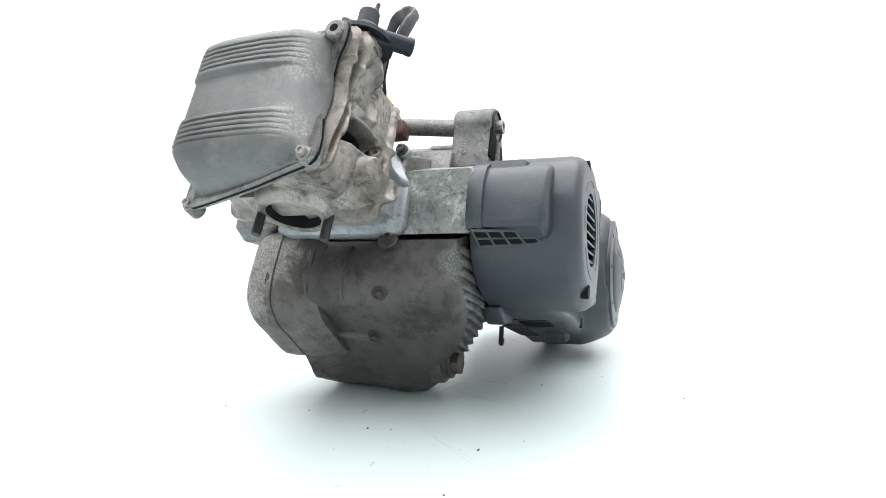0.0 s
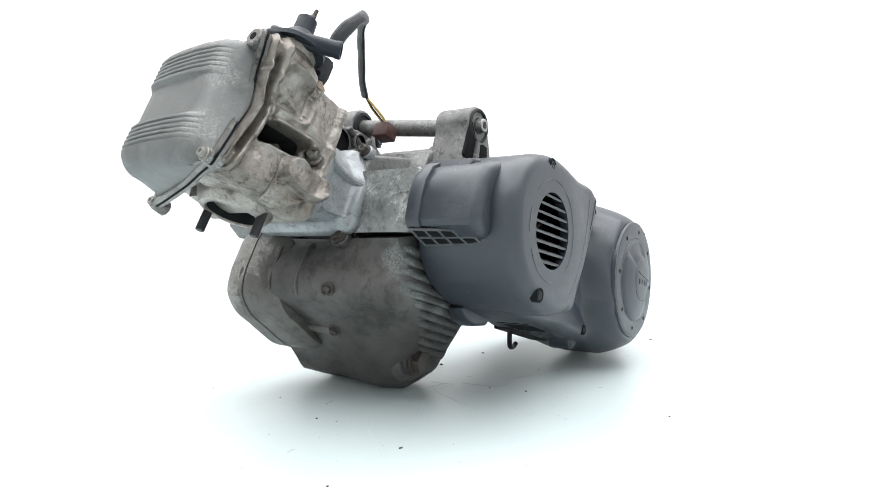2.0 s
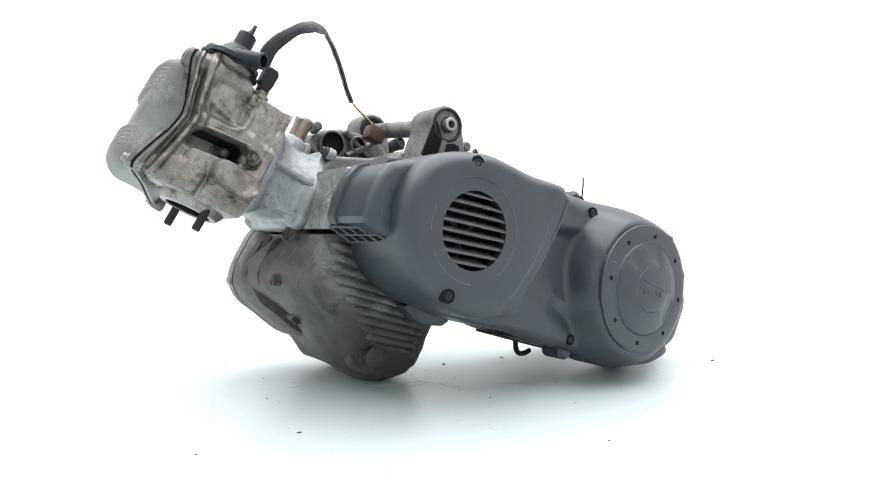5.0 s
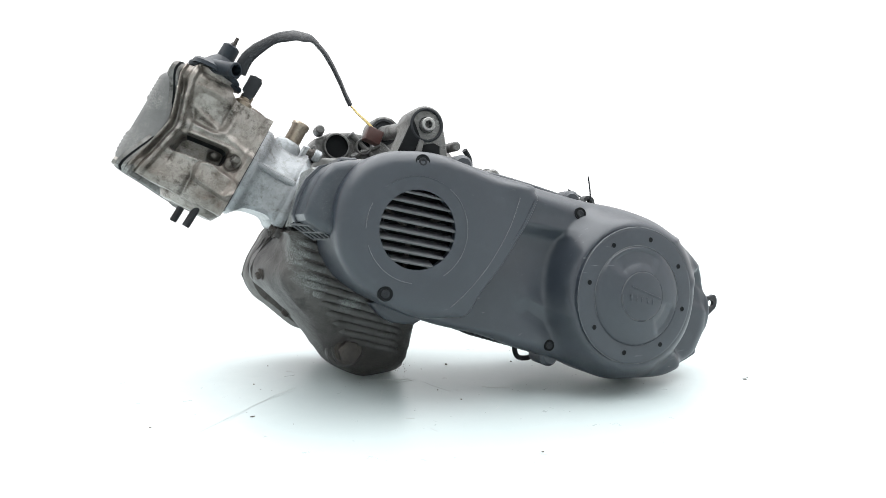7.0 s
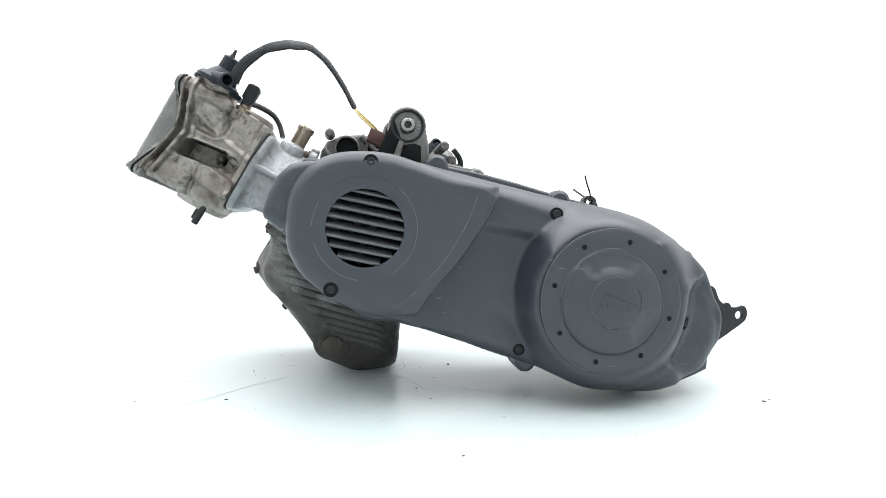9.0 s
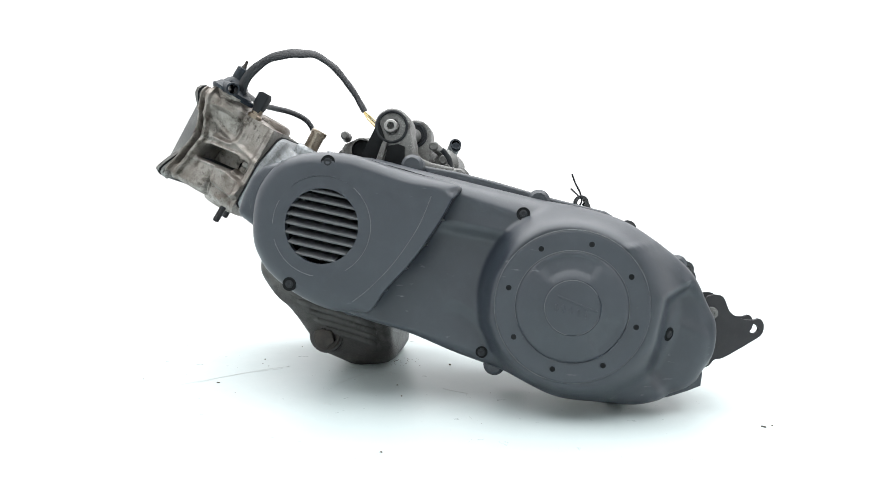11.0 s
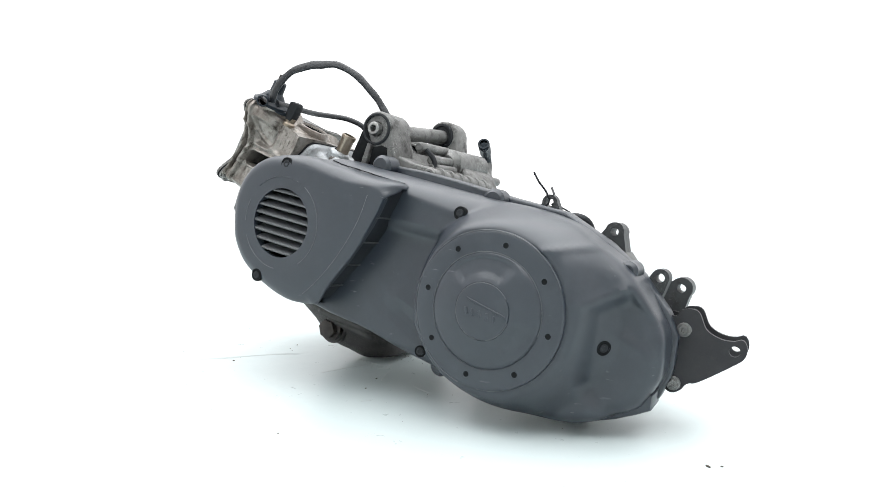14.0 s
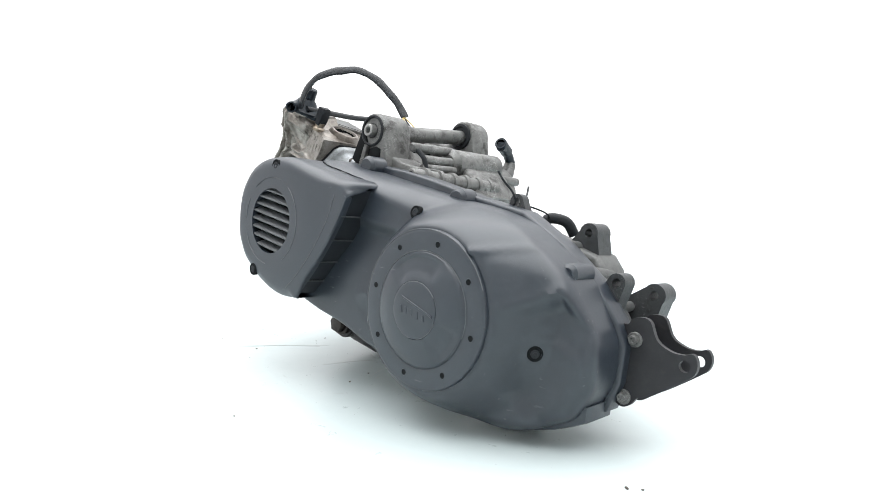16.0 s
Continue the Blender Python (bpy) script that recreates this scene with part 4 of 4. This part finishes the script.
thermo.modifiers.clear()
thermo.data = bored
bpy.data.objects.remove(drill)
bm = bmesh.new()
rod(bm, cyl(222, 96, 156), cyl(221, 101, 155), 3.4, 2.4, 0.6, 12)
rod(bm, cyl(221, 100, 155), cyl(221, 107, 154), 2.0, 1.6, 0.4, 12)
part("bleed_screw", bm, M_RUST, thermo)
bm = bmesh.new()
prism(bm, [(222 + 26 * math.cos(q) + 3 * math.cos(3 * q), 166 + 21 * math.sin(q)) for q in [radians(10 * k) for k in range(36)]], 59, 65, 2, 2, lambda a, b, y: cyl(a, b, y))
part("housing_flange", bm, M_HOUSING, thermo)

bm = bmesh.new()
lathe(bm, cyl(185, 50, 166), AX_B, [(0, 0), (9, 0), (9, 4), (6.5, 6), (6.5, 12), (0, 12)], 18)
sensor = part("temperature_sensor", bm, M_BRASS, engine, "temperature sensor with black plug")
bm = bmesh.new()
prism(bm, [(181, 58), (190, 58), (190.5, 64), (193, 66), (193, 82), (188, 84), (181, 84), (178.5, 80), (179, 66)], 159, 173, 2.0, 2, lambda a, y, b: cyl(a, b, y))
part("sensor_plug", bm, M_RUBBER, sensor)

bm = bmesh.new()
SLEEVE = spline([(-384, 138, 228), (-377, 136, 244), (-356, 135, 262), (-336, 141, 272), (-314, 160, 279), (-298, 178, 277), (-284, 191, 267), (-272, 201, 252), (-262, 210, 237), (-252, 215, 219)], 60, False)
tube(bm, [p + V((noise.noise((i * 0.17, 1, 0)), noise.noise((i * 0.17, 5, 0)), noise.noise((i * 0.17, 9, 0)))) * 1.5 * math.sin(math.pi * i / 59) for i, p in enumerate(SLEEVE)], 6.0, 2.6, 10, (0.3, 0.9, 0.2), lambda t: 1.0 + 0.14 * math.sin(19 * t) * (1 - t) + 0.04 * math.sin(47 * t))
sleeve = part("cable_sleeve", bm, M_SLEEVE, engine, "arched black cable sleeve")
for i in range(4):
    bm = bmesh.new()
    d = V((0.8 * i - 1.2, 1.6 * i - 2.4, 0.5 * (i % 2)))
    p0, p1 = V((-253, 213, 219)), V((-227 + 2 * i, 204 + 3 * i, 190))
    tube(bm, [p0 + d * 0.3, p0.lerp(p1, 0.35) + d * 1.6 + V((0, 0, -1)), p0.lerp(p1, 0.7) + d * 1.2, p1], 0.85, None, 8)
    part("wire", bm, M_WIRE if i != 2 else M_RUBBER, sleeve, "thin yellow wire" if i != 2 else "thin dark wire")
bm = bmesh.new()
prism(bm, rrect(-236, -216, 174, 191, 2, 2), 200, 219, 1.6, 2)
bmesh.ops.rotate(bm, verts=bm.verts, cent=(-226, 209, 182), matrix=Matrix.Rotation(radians(22), 3, "Y"))
conn = part("wire_connector", bm, M_CONN, engine, "maroon plastic plug on yellow wires")
bm = bmesh.new()
prism(bm, rrect(-231, -221, 187, 191.5, 1.2, 2), 204, 215, 0.8, 2)
bmesh.ops.rotate(bm, verts=bm.verts, cent=(-226, 209, 182), matrix=Matrix.Rotation(radians(22), 3, "Y"))
part("latch", bm, M_CONN, conn)
bm = bmesh.new()
SL2 = spline([(-386, 150, 230), (-396, 200, 232), (-404, 250, 234), (-399, 286, 236), (-383, 304, 234), (-366, 318, 226), (-357, 325, 213), (-352, 322, 195)], 50, False)
tube(bm, SL2, 4.2, 2.8, 12, (0.3, 0.9, 0.2))
part("sensor_cable", bm, M_SLEEVE, engine, "thin black sensor cable")

# ---- engine mount ----
bm = bmesh.new()
EYE_L = [(-228, 140), (-222, 160), (-214, 178)] + [(-194 + 20.5 * math.cos(radians(a)), 182.5 + 20.5 * math.sin(radians(a))) for a in range(170, -11, -15)] + [(-171, 165), (-168, 140)]
prism(bm, EYE_L, 106, 150, 3, 3)
prism(bm, [(-176, 172), (-170, 152), (-150, 144), (-122, 138), (-122, 126), (-200, 126), (-190, 165)], 116, 156, 3, 3)
mount = part("mount_bracket", bm, M_BRACKET, engine, "cast mounting eye with rubber bush")
# black slabs on the face that paint the shade of two pockets
bm = bmesh.new()
prism(bm, [(-209, 189), (-228, 150), (-214, 140), (-200, 165)], 104.5, 108, 1, 2)
prism(bm, [(-198, 161), (-203, 140), (-179, 140), (-179, 160), (-186, 163)], 104.5, 108, 1, 2)
part("pocket_shade", bm, M_DARK, mount)
bm = bmesh.new()
prism(bm, [(-213, 138), (-203, 166), (-198, 164), (-205, 138)], 101, 108, 1, 2)
part("bracket_web", bm, M_BRACKET, mount)
bm = bmesh.new()
lathe(bm, (-194, 106, 182), (0, -1, 0), [(18.5, -4), (18.5, 1.5), (17, 2.2), (15.6, 1.6), (15, -2), (12, -2.6), (9, 0), (7.6, 0), (7, -4), (0, -4)], 36)
part("rubber_bush", bm, M_RUBBER, mount, "black rubber bush")
bm = bmesh.new()
lathe(bm, (-194, 108, 182), (0, -1, 0), [(7.4, 0), (7.4, 9.4), (6.6, 10), (4.2, 10), (3.8, 9), (3.8, -6), (0, -6)], 24)
part("bush_sleeve", bm, M_STEEL, mount, "bare steel sleeve")
bm = bmesh.new()
rod(bm, (-194, 148, 184), (-195, 272, 196), 9.5, 9.5, 1, 24)
part("cross_tube", bm, M_BRACKET, mount, "pale metal cross tube")
bm = bmesh.new()
pts = [(-222, 150), (-218, 180)] + [(-194 + 22 * math.cos(radians(a)), 196 + 22 * math.sin(radians(a))) for a in range(170, -11, -18)] + [(-168, 150)]
prism(bm, pts, 268, 302, 3, 3)
mount2 = part("mount_bracket", bm, M_BRACKET, engine, "cast mounting eye on the far flank")
bm = bmesh.new()
lathe(bm, (-195, 266, 197), (0, -1, 0), [(17.5, -2), (17, 0.5), (14, 1), (13, -1), (0, -1)], 30)
part("rubber_bush", bm, M_RUBBER, mount2)
bm = bmesh.new()
prism(bm, [(-300, 140), (-296, 168), (-288, 182), (-270, 190), (-246, 192), (-222, 189), (-198, 180), (-168, 150), (-168, 140)], 250, 300, 4, 3)
prism(bm, [(-240, 138), (-230, 156), (-212, 160), (-180, 162), (-168, 140)], 146, 254, 4, 3)
saddle = part("upper_saddle", bm, M_BRACKET, engine, "ribbed saddle casting between the mounting eyes")
for x, z, r in ((-262, 173, 14), (-228, 174, 8)):
    bm = bmesh.new()
    lathe(bm, (x, 246, z), (0, -1, 0), [(r + 3, -8), (r + 3, 1), (r + 1.8, 2.4), (r, 2), (r - 0.6, -3), (0, -3)], 30)
    hole = part("cored_hole", bm, M_BRACKET, saddle)
    bm = bmesh.new()
    lathe(bm, (x, 248, z), (0, -1, 0), [(r - 0.3, 4.4), (r - 0.8, 0), (0, 0)], 30)
    part("hole_shade", bm, M_DARK, hole)
for p, q in (((-292, 248, 172), (-272, 248, 150)), ((-244, 248, 190), (-214, 248, 160)), ((-244, 248, 160), (-206, 248, 178))):
    bm = bmesh.new()
    rod(bm, p, q, 4, 3.4, 1, 14)
    part("cast_rib", bm, M_BRACKET, saddle)
bm = bmesh.new()
rod(bm, (-284, 252, 190), (-284, 236, 192), 6.5, 5.5, 1.5, 18)
part("cast_knob", bm, M_BRACKET, saddle)

# ---- rear case and water pump side ----
bm = bmesh.new()
prism(bm, [(-168, 140), (-120, 132), (-78, 122), (-20, 106), (40, 92), (84, 64), (116, 36), (140, 4), (150, -18), (147, -50), (136, -76), (100, -92), (60, -100), (0, -96), (-70, -70), (-160, -40), (-200, -20), (-200, 100)], 90, 116, 3, 3)
gear = part("gearbox_case", bm, M_PLASTIC, engine, "grey cast gearbox housing behind the belt cover")
bm = bmesh.new()
prism(bm, [(-190, 140), (-150, 132), (-110, 118), (-60, 100), (-10, 80), (30, 66), (64, 44), (96, 16), (106, -10), (96, -40), (70, -60), (20, -66), (-60, -50), (-180, 0)], 118, 215, 6, 3)
part("gearbox_body", bm, M_GEAR, gear)
bm = bmesh.new()
prism(bm, [(-30, 96), (30, 83), (74, 56), (105, 29), (126, 2), (136, -20), (132, -46), (100, -70), (20, -60)], 114, 150, 5, 3)
part("gearbox_rim", bm, M_GEAR, gear)
for x, z, r in ((62, 66, 7), (92, 42, 7), (118, 14, 6)):
    bm = bmesh.new()
    rod(bm, (x, 114, z - 4), (x, 170, z - 6), r, r * 0.8, 2, 18)
    part("bolt_boss", bm, M_GEAR, gear)
bm = bmesh.new()
rod(bm, (-146, 188, 150), (-142, 284, 154), 19, 16, 7, 30)
part("pump_body", bm, M_BRACKET, gear, "rounded cast pump body")
bm = bmesh.new()
prism(bm, [(-190, 126), (-184, 144), (-160, 152), (-132, 150), (-116, 138), (-106, 112), (-180, 106)], 200, 276, 6, 3)
part("rear_block", bm, M_BRACKET, gear)
for x, y0, y1, z, r in ((-150, 128, 200, 164, 5.5), (-140, 140, 200, 150, 5.5), (-134, 130, 190, 140, 4.5)):
    bm = bmesh.new()
    rod(bm, (x, y0, z), (x, y1, z + 2), r, r, 1.5, 18)
    part("oil_pipe", bm, M_BRACKET, gear)
bm = bmesh.new()
rod(bm, (-118, 97, 128), (-116, 250, 124), 8.5, 8.5, 2, 22)
rail = part("starter_rail", bm, M_BRACKET, gear)
# black disc on the solid end, painting the shade of a hole
bm = bmesh.new()
lathe(bm, (-118, 96.6, 128), (0, -1, 0), [(4.6, -0.5), (4.2, 0.5), (0, 0.5)], 16)
part("bolt_hole_shade", bm, M_DARK, rail)
for k in range(6):
    bm = bmesh.new()
    lathe(bm, (-117.6, 118 + 23 * k, 127.5 - 0.6 * k), (0, 1, 0), [(8, -4), (10.8, -3), (10.8, 3), (8, 4)], 22)
    part("collar", bm, M_BRACKET, gear)
bm = bmesh.new()
tube(bm, spline([(-140, 128, 160), (-132, 132, 150), (-130, 134, 138), (-126, 130, 130)], 14, False), 3.0, 3.0, 10)
part("oily_hose", bm, M_RUBBER, gear)
bm = bmesh.new()
tube(bm, spline([(-152, 328, 166), (-148, 312, 180), (-140, 288, 184)], 12, False), 6.6, 6.6, 18)
elb = part("pipe_elbow", bm, M_HOUSING, engine, "grey-black angled hose stub")
bm = bmesh.new()
pipe(bm, (-148, 312, 180), (-140.5, 287.5, 188.5), 8.0, 5.6, 12)
part("elbow_mouth", bm, M_HOUSING, elb)



bm = bmesh.new()
prism(bm, [(-186, 104), (-182, 140), (-168, 158), (-150, 160), (-134, 148), (-124, 126), (-120, 104)], 262, 312, 9, 4)
pump = part("pump_cover", bm, M_BRACKET, gear, "bolted cast pump cover")
bm = bmesh.new()
rod(bm, (-151, 320, 150), (-152, 328, 166), 9, 8, 2, 20)
rod(bm, (-150, 304, 140), (-151, 324, 154), 12, 9, 2, 20)
part("pump_neck", bm, M_BRACKET, pump)
for x, z in ((-130, 138), (-125, 112), (-174, 146)):
    bm = bmesh.new()
    rod(bm, (x, 250, z), (x, 315, z), 6.5, 5.5, 1.5, 16)
    part("bolt_boss", bm, M_BRACKET, pump)


def lug(x, y0, y1, z, r, root, mat=M_LUG, hole=4.2, mark=""):
    """An eye on a tapering root; root is two (x, z) points of its base."""
    c = V((x, z))
    m = (V(root[0]) + V(root[1])) / 2
    d = (c - m).normalized()
    a0 = math.atan2(d.y, d.x)
    pts = [root[0]] + [(x + r * math.cos(a0 + s), z + r * math.sin(a0 + s)) for s in [radians(q) for q in range(90, -91, -15)]] + [root[1]]
    bm = bmesh.new()
    holed(bm, pts, [(x, z, hole)], y0, y1)
    return part("mounting_lug", bm, mat, gear, mark)


lug(16, 112, 122, 102, 8, ((2, 88), (32, 84)))
lug(73, 156, 182, 75, 10, ((50, 62), (86, 52)))
bm = bmesh.new()
prism(bm, [(36, 60), (48, 64), (66, 61), (86, 54), (96, 40), (100, 18), (60, 20), (36, 40)], 146, 194, 5, 3)
part("lug_root", bm, M_GEAR, gear)
lug(128, 111, 130, 33, 8.5, ((106, 14), (124, -2)))
lug(141, 162, 186, 21, 11, ((96, 6), (140, -14)))
bm = bmesh.new()
tube(bm, spline([(18, 156, 78), (22, 160, 87), (30, 166, 88), (38, 174, 84), (43, 180, 72)], 20, False), 5.5, 5.5, 16)
part("breather_elbow", bm, M_RUBBER, gear, "black rubber breather elbow")
bm = bmesh.new()
rod(bm, (57, 92, -90), (57, 92, -109.0), 8, 7, 2, 20)
rod(bm, (57, 104, -90), (57, 104, -108.5), 8, 7, 2, 20)
part("stand_foot", bm, M_BLACK, gear)
bm = bmesh.new()
tube(bm, spline([(-70, 140, -62), (-68, 142, -78), (-62, 144, -86), (-50, 146, -88), (-40, 148, -86)], 24, False), 3.2, 3.2, 12)
part("spring_hook", bm, M_BLACK, gear, "bent black steel hook")
bm = bmesh.new()
for i in range(14):
    p = V((-150 + 7 * i, 0, -46 - 2.2 * i))
    prism(bm, [(p.x, p.z), (p.x + 3, p.z - 1), (p.x + 3, p.z + 3), (p.x, p.z + 4)], 92, 118, 0.5, 1)
part("ribbed_edge", bm, M_BLACK, gear)

# ---- rear support plates ----
PLATE = [(134, -4), (146, 0), (150, 6), (164, 6), (172, -10), (184, -17), (195, -18), (202, -16), (206, -22), (205, -31), (198, -38), (168, -58), (158, -61), (152, -68), (144, -71), (137, -66), (134, -56)]
for y0, y1 in ((102, 107), (134, 139)):
    bm = bmesh.new()
    holed(bm, [tuple(p) for p in spline(PLATE, 90)], [(196, -27, 4.8)], y0, y1)
    sp = part("support_plate", bm, M_BLACK, engine, "black steel support plate with an eye")
    if y0 < 120:
        for x, z in ((153, -12), (146, -62)):
            bm = bmesh.new()
            hexbolt(bm, (x, y0, z), (0, -1, 0), 4.4, 4.5, 6.6, 1.5)
            part("bolt", bm, M_BRACKET, sp)
for x, z in ((160, -52), (150, -4)):
    bm = bmesh.new()
    rod(bm, (x, 105, z), (x, 137, z), 6, 6, 1, 16)
    part("plate_spacer", bm, M_BLACK, engine)

# ---- cable tie on the small lug ----
bm = bmesh.new()
tube(bm, spline([(10, 108, 96), (16, 110, 102), (14, 106, 112), (8, 99, 122), (4, 95, 131)], 20, False), 1.1, 0.8, 8)
tube(bm, spline([(18, 114, 100), (20, 120, 104), (14, 132, 111), (7, 144, 119)], 12, False), 1.1, 0.8, 8)
tube(bm, spline([(18, 116, 100), (24, 132, 97), (28, 150, 92), (24, 160, 86)], 14, False), 1.0, 0.8, 8)
part("cable_tie", bm, M_RUBBER, engine, "cut black cable tie")

# ---- crumbs and scuffs on the turntable ----
rng = random.Random(7)
bm = bmesh.new()
spots = [(0.003, 0.010, 2.0), (-0.015, -0.131, 1.2), (-0.225, -0.147, 1.3), (0.090, 0.011, 1.5), (0.016, -0.280, 1.1), (0.341, -0.117, 1.6), (0.350, -0.110, 1.2), (-0.032, -0.094, 1.1), (-0.229, -0.038, 1.2), (-0.216, 0.040, 1.0), (-0.313, -0.160, 1.0)]
for i in range(16):
    r, a = 0.06 + 0.26 * math.sqrt(rng.random()), rng.uniform(0, 2 * math.pi)
    spots.append((r * math.cos(a), r * math.sin(a), rng.choice((0.4, 0.5, 0.7))))
for i in range(46):
    # flakes of rust that fell round the sump's foot
    d = rng.gauss(0, 0.016)
    spots.append((-0.060 + d + rng.gauss(0, 0.010), 0.006 + 0.4 * d + rng.gauss(0, 0.014), rng.choice((0.25, 0.35, 0.5, 0.7))))
for x, y, s in spots:
    a = rng.uniform(0, 3.0)
    bmesh.ops.create_icosphere(bm, subdivisions=1, radius=s * 0.001, matrix=Matrix.Translation((x, y, s * 0.0004)) @ Matrix.Rotation(a, 4, "Z") @ Matrix.Diagonal((rng.uniform(0.9, 2.0), 0.8, 0.6, 1)))
crumbs = part("dirt_crumbs", bm, M_DUST, turntable, "scattered dark crumbs of dirt", 35, Matrix())
crumbs["kind"] = "stuff"
bm = bmesh.new()
lines = [((-0.112, -0.038), (-0.055, -0.046)), ((-0.060, -0.030), (-0.052, -0.056)), ((-0.075, -0.058), (-0.048, -0.050)), ((-0.10, 0.0), (-0.082, -0.022)), ((-0.184, -0.059), (-0.248, -0.156)), ((-0.187, -0.071), (-0.276, -0.192)), ((-0.078, -0.05), (-0.099, -0.118)), ((-0.04, -0.06), (-0.02, -0.10)), ((0.02, -0.09), (0.05, -0.10))]
for i in range(16):
    r, a, d, ln = 0.08 + 0.16 * math.sqrt(rng.random()), rng.uniform(0, 2 * math.pi), rng.uniform(0, math.pi), rng.uniform(0.004, 0.02)
    lines.append(((r * math.cos(a), r * math.sin(a)), (r * math.cos(a) + ln * math.cos(d), r * math.sin(a) + ln * math.sin(d))))
for p, q in lines:
    p, q = V((*p, 0.0002)), V((*q, 0.0002))
    n = (q - p).cross(V((0, 0, 1))) * 0.05
    tube(bm, [p, p.lerp(q, 0.3) + n, p.lerp(q, 0.65) + n * 0.6, q], 0.00025, 0.00015, 6)
part("scuff_marks", bm, M_SCRATCH, turntable, "fine grey scuff marks", 35, Matrix())["kind"] = "stuff"


def motions():
    turn = [(t, pose(0, 0, 0, 0, 0, 63.0 - 7.0 * t)) for t in (0.0, 2.0, 4.0, 6.0, 8.0, 10.0, 12.0, 14.0, 16.0)]
    walk(engine, turn)
    walk(turntable, turn)


motions()
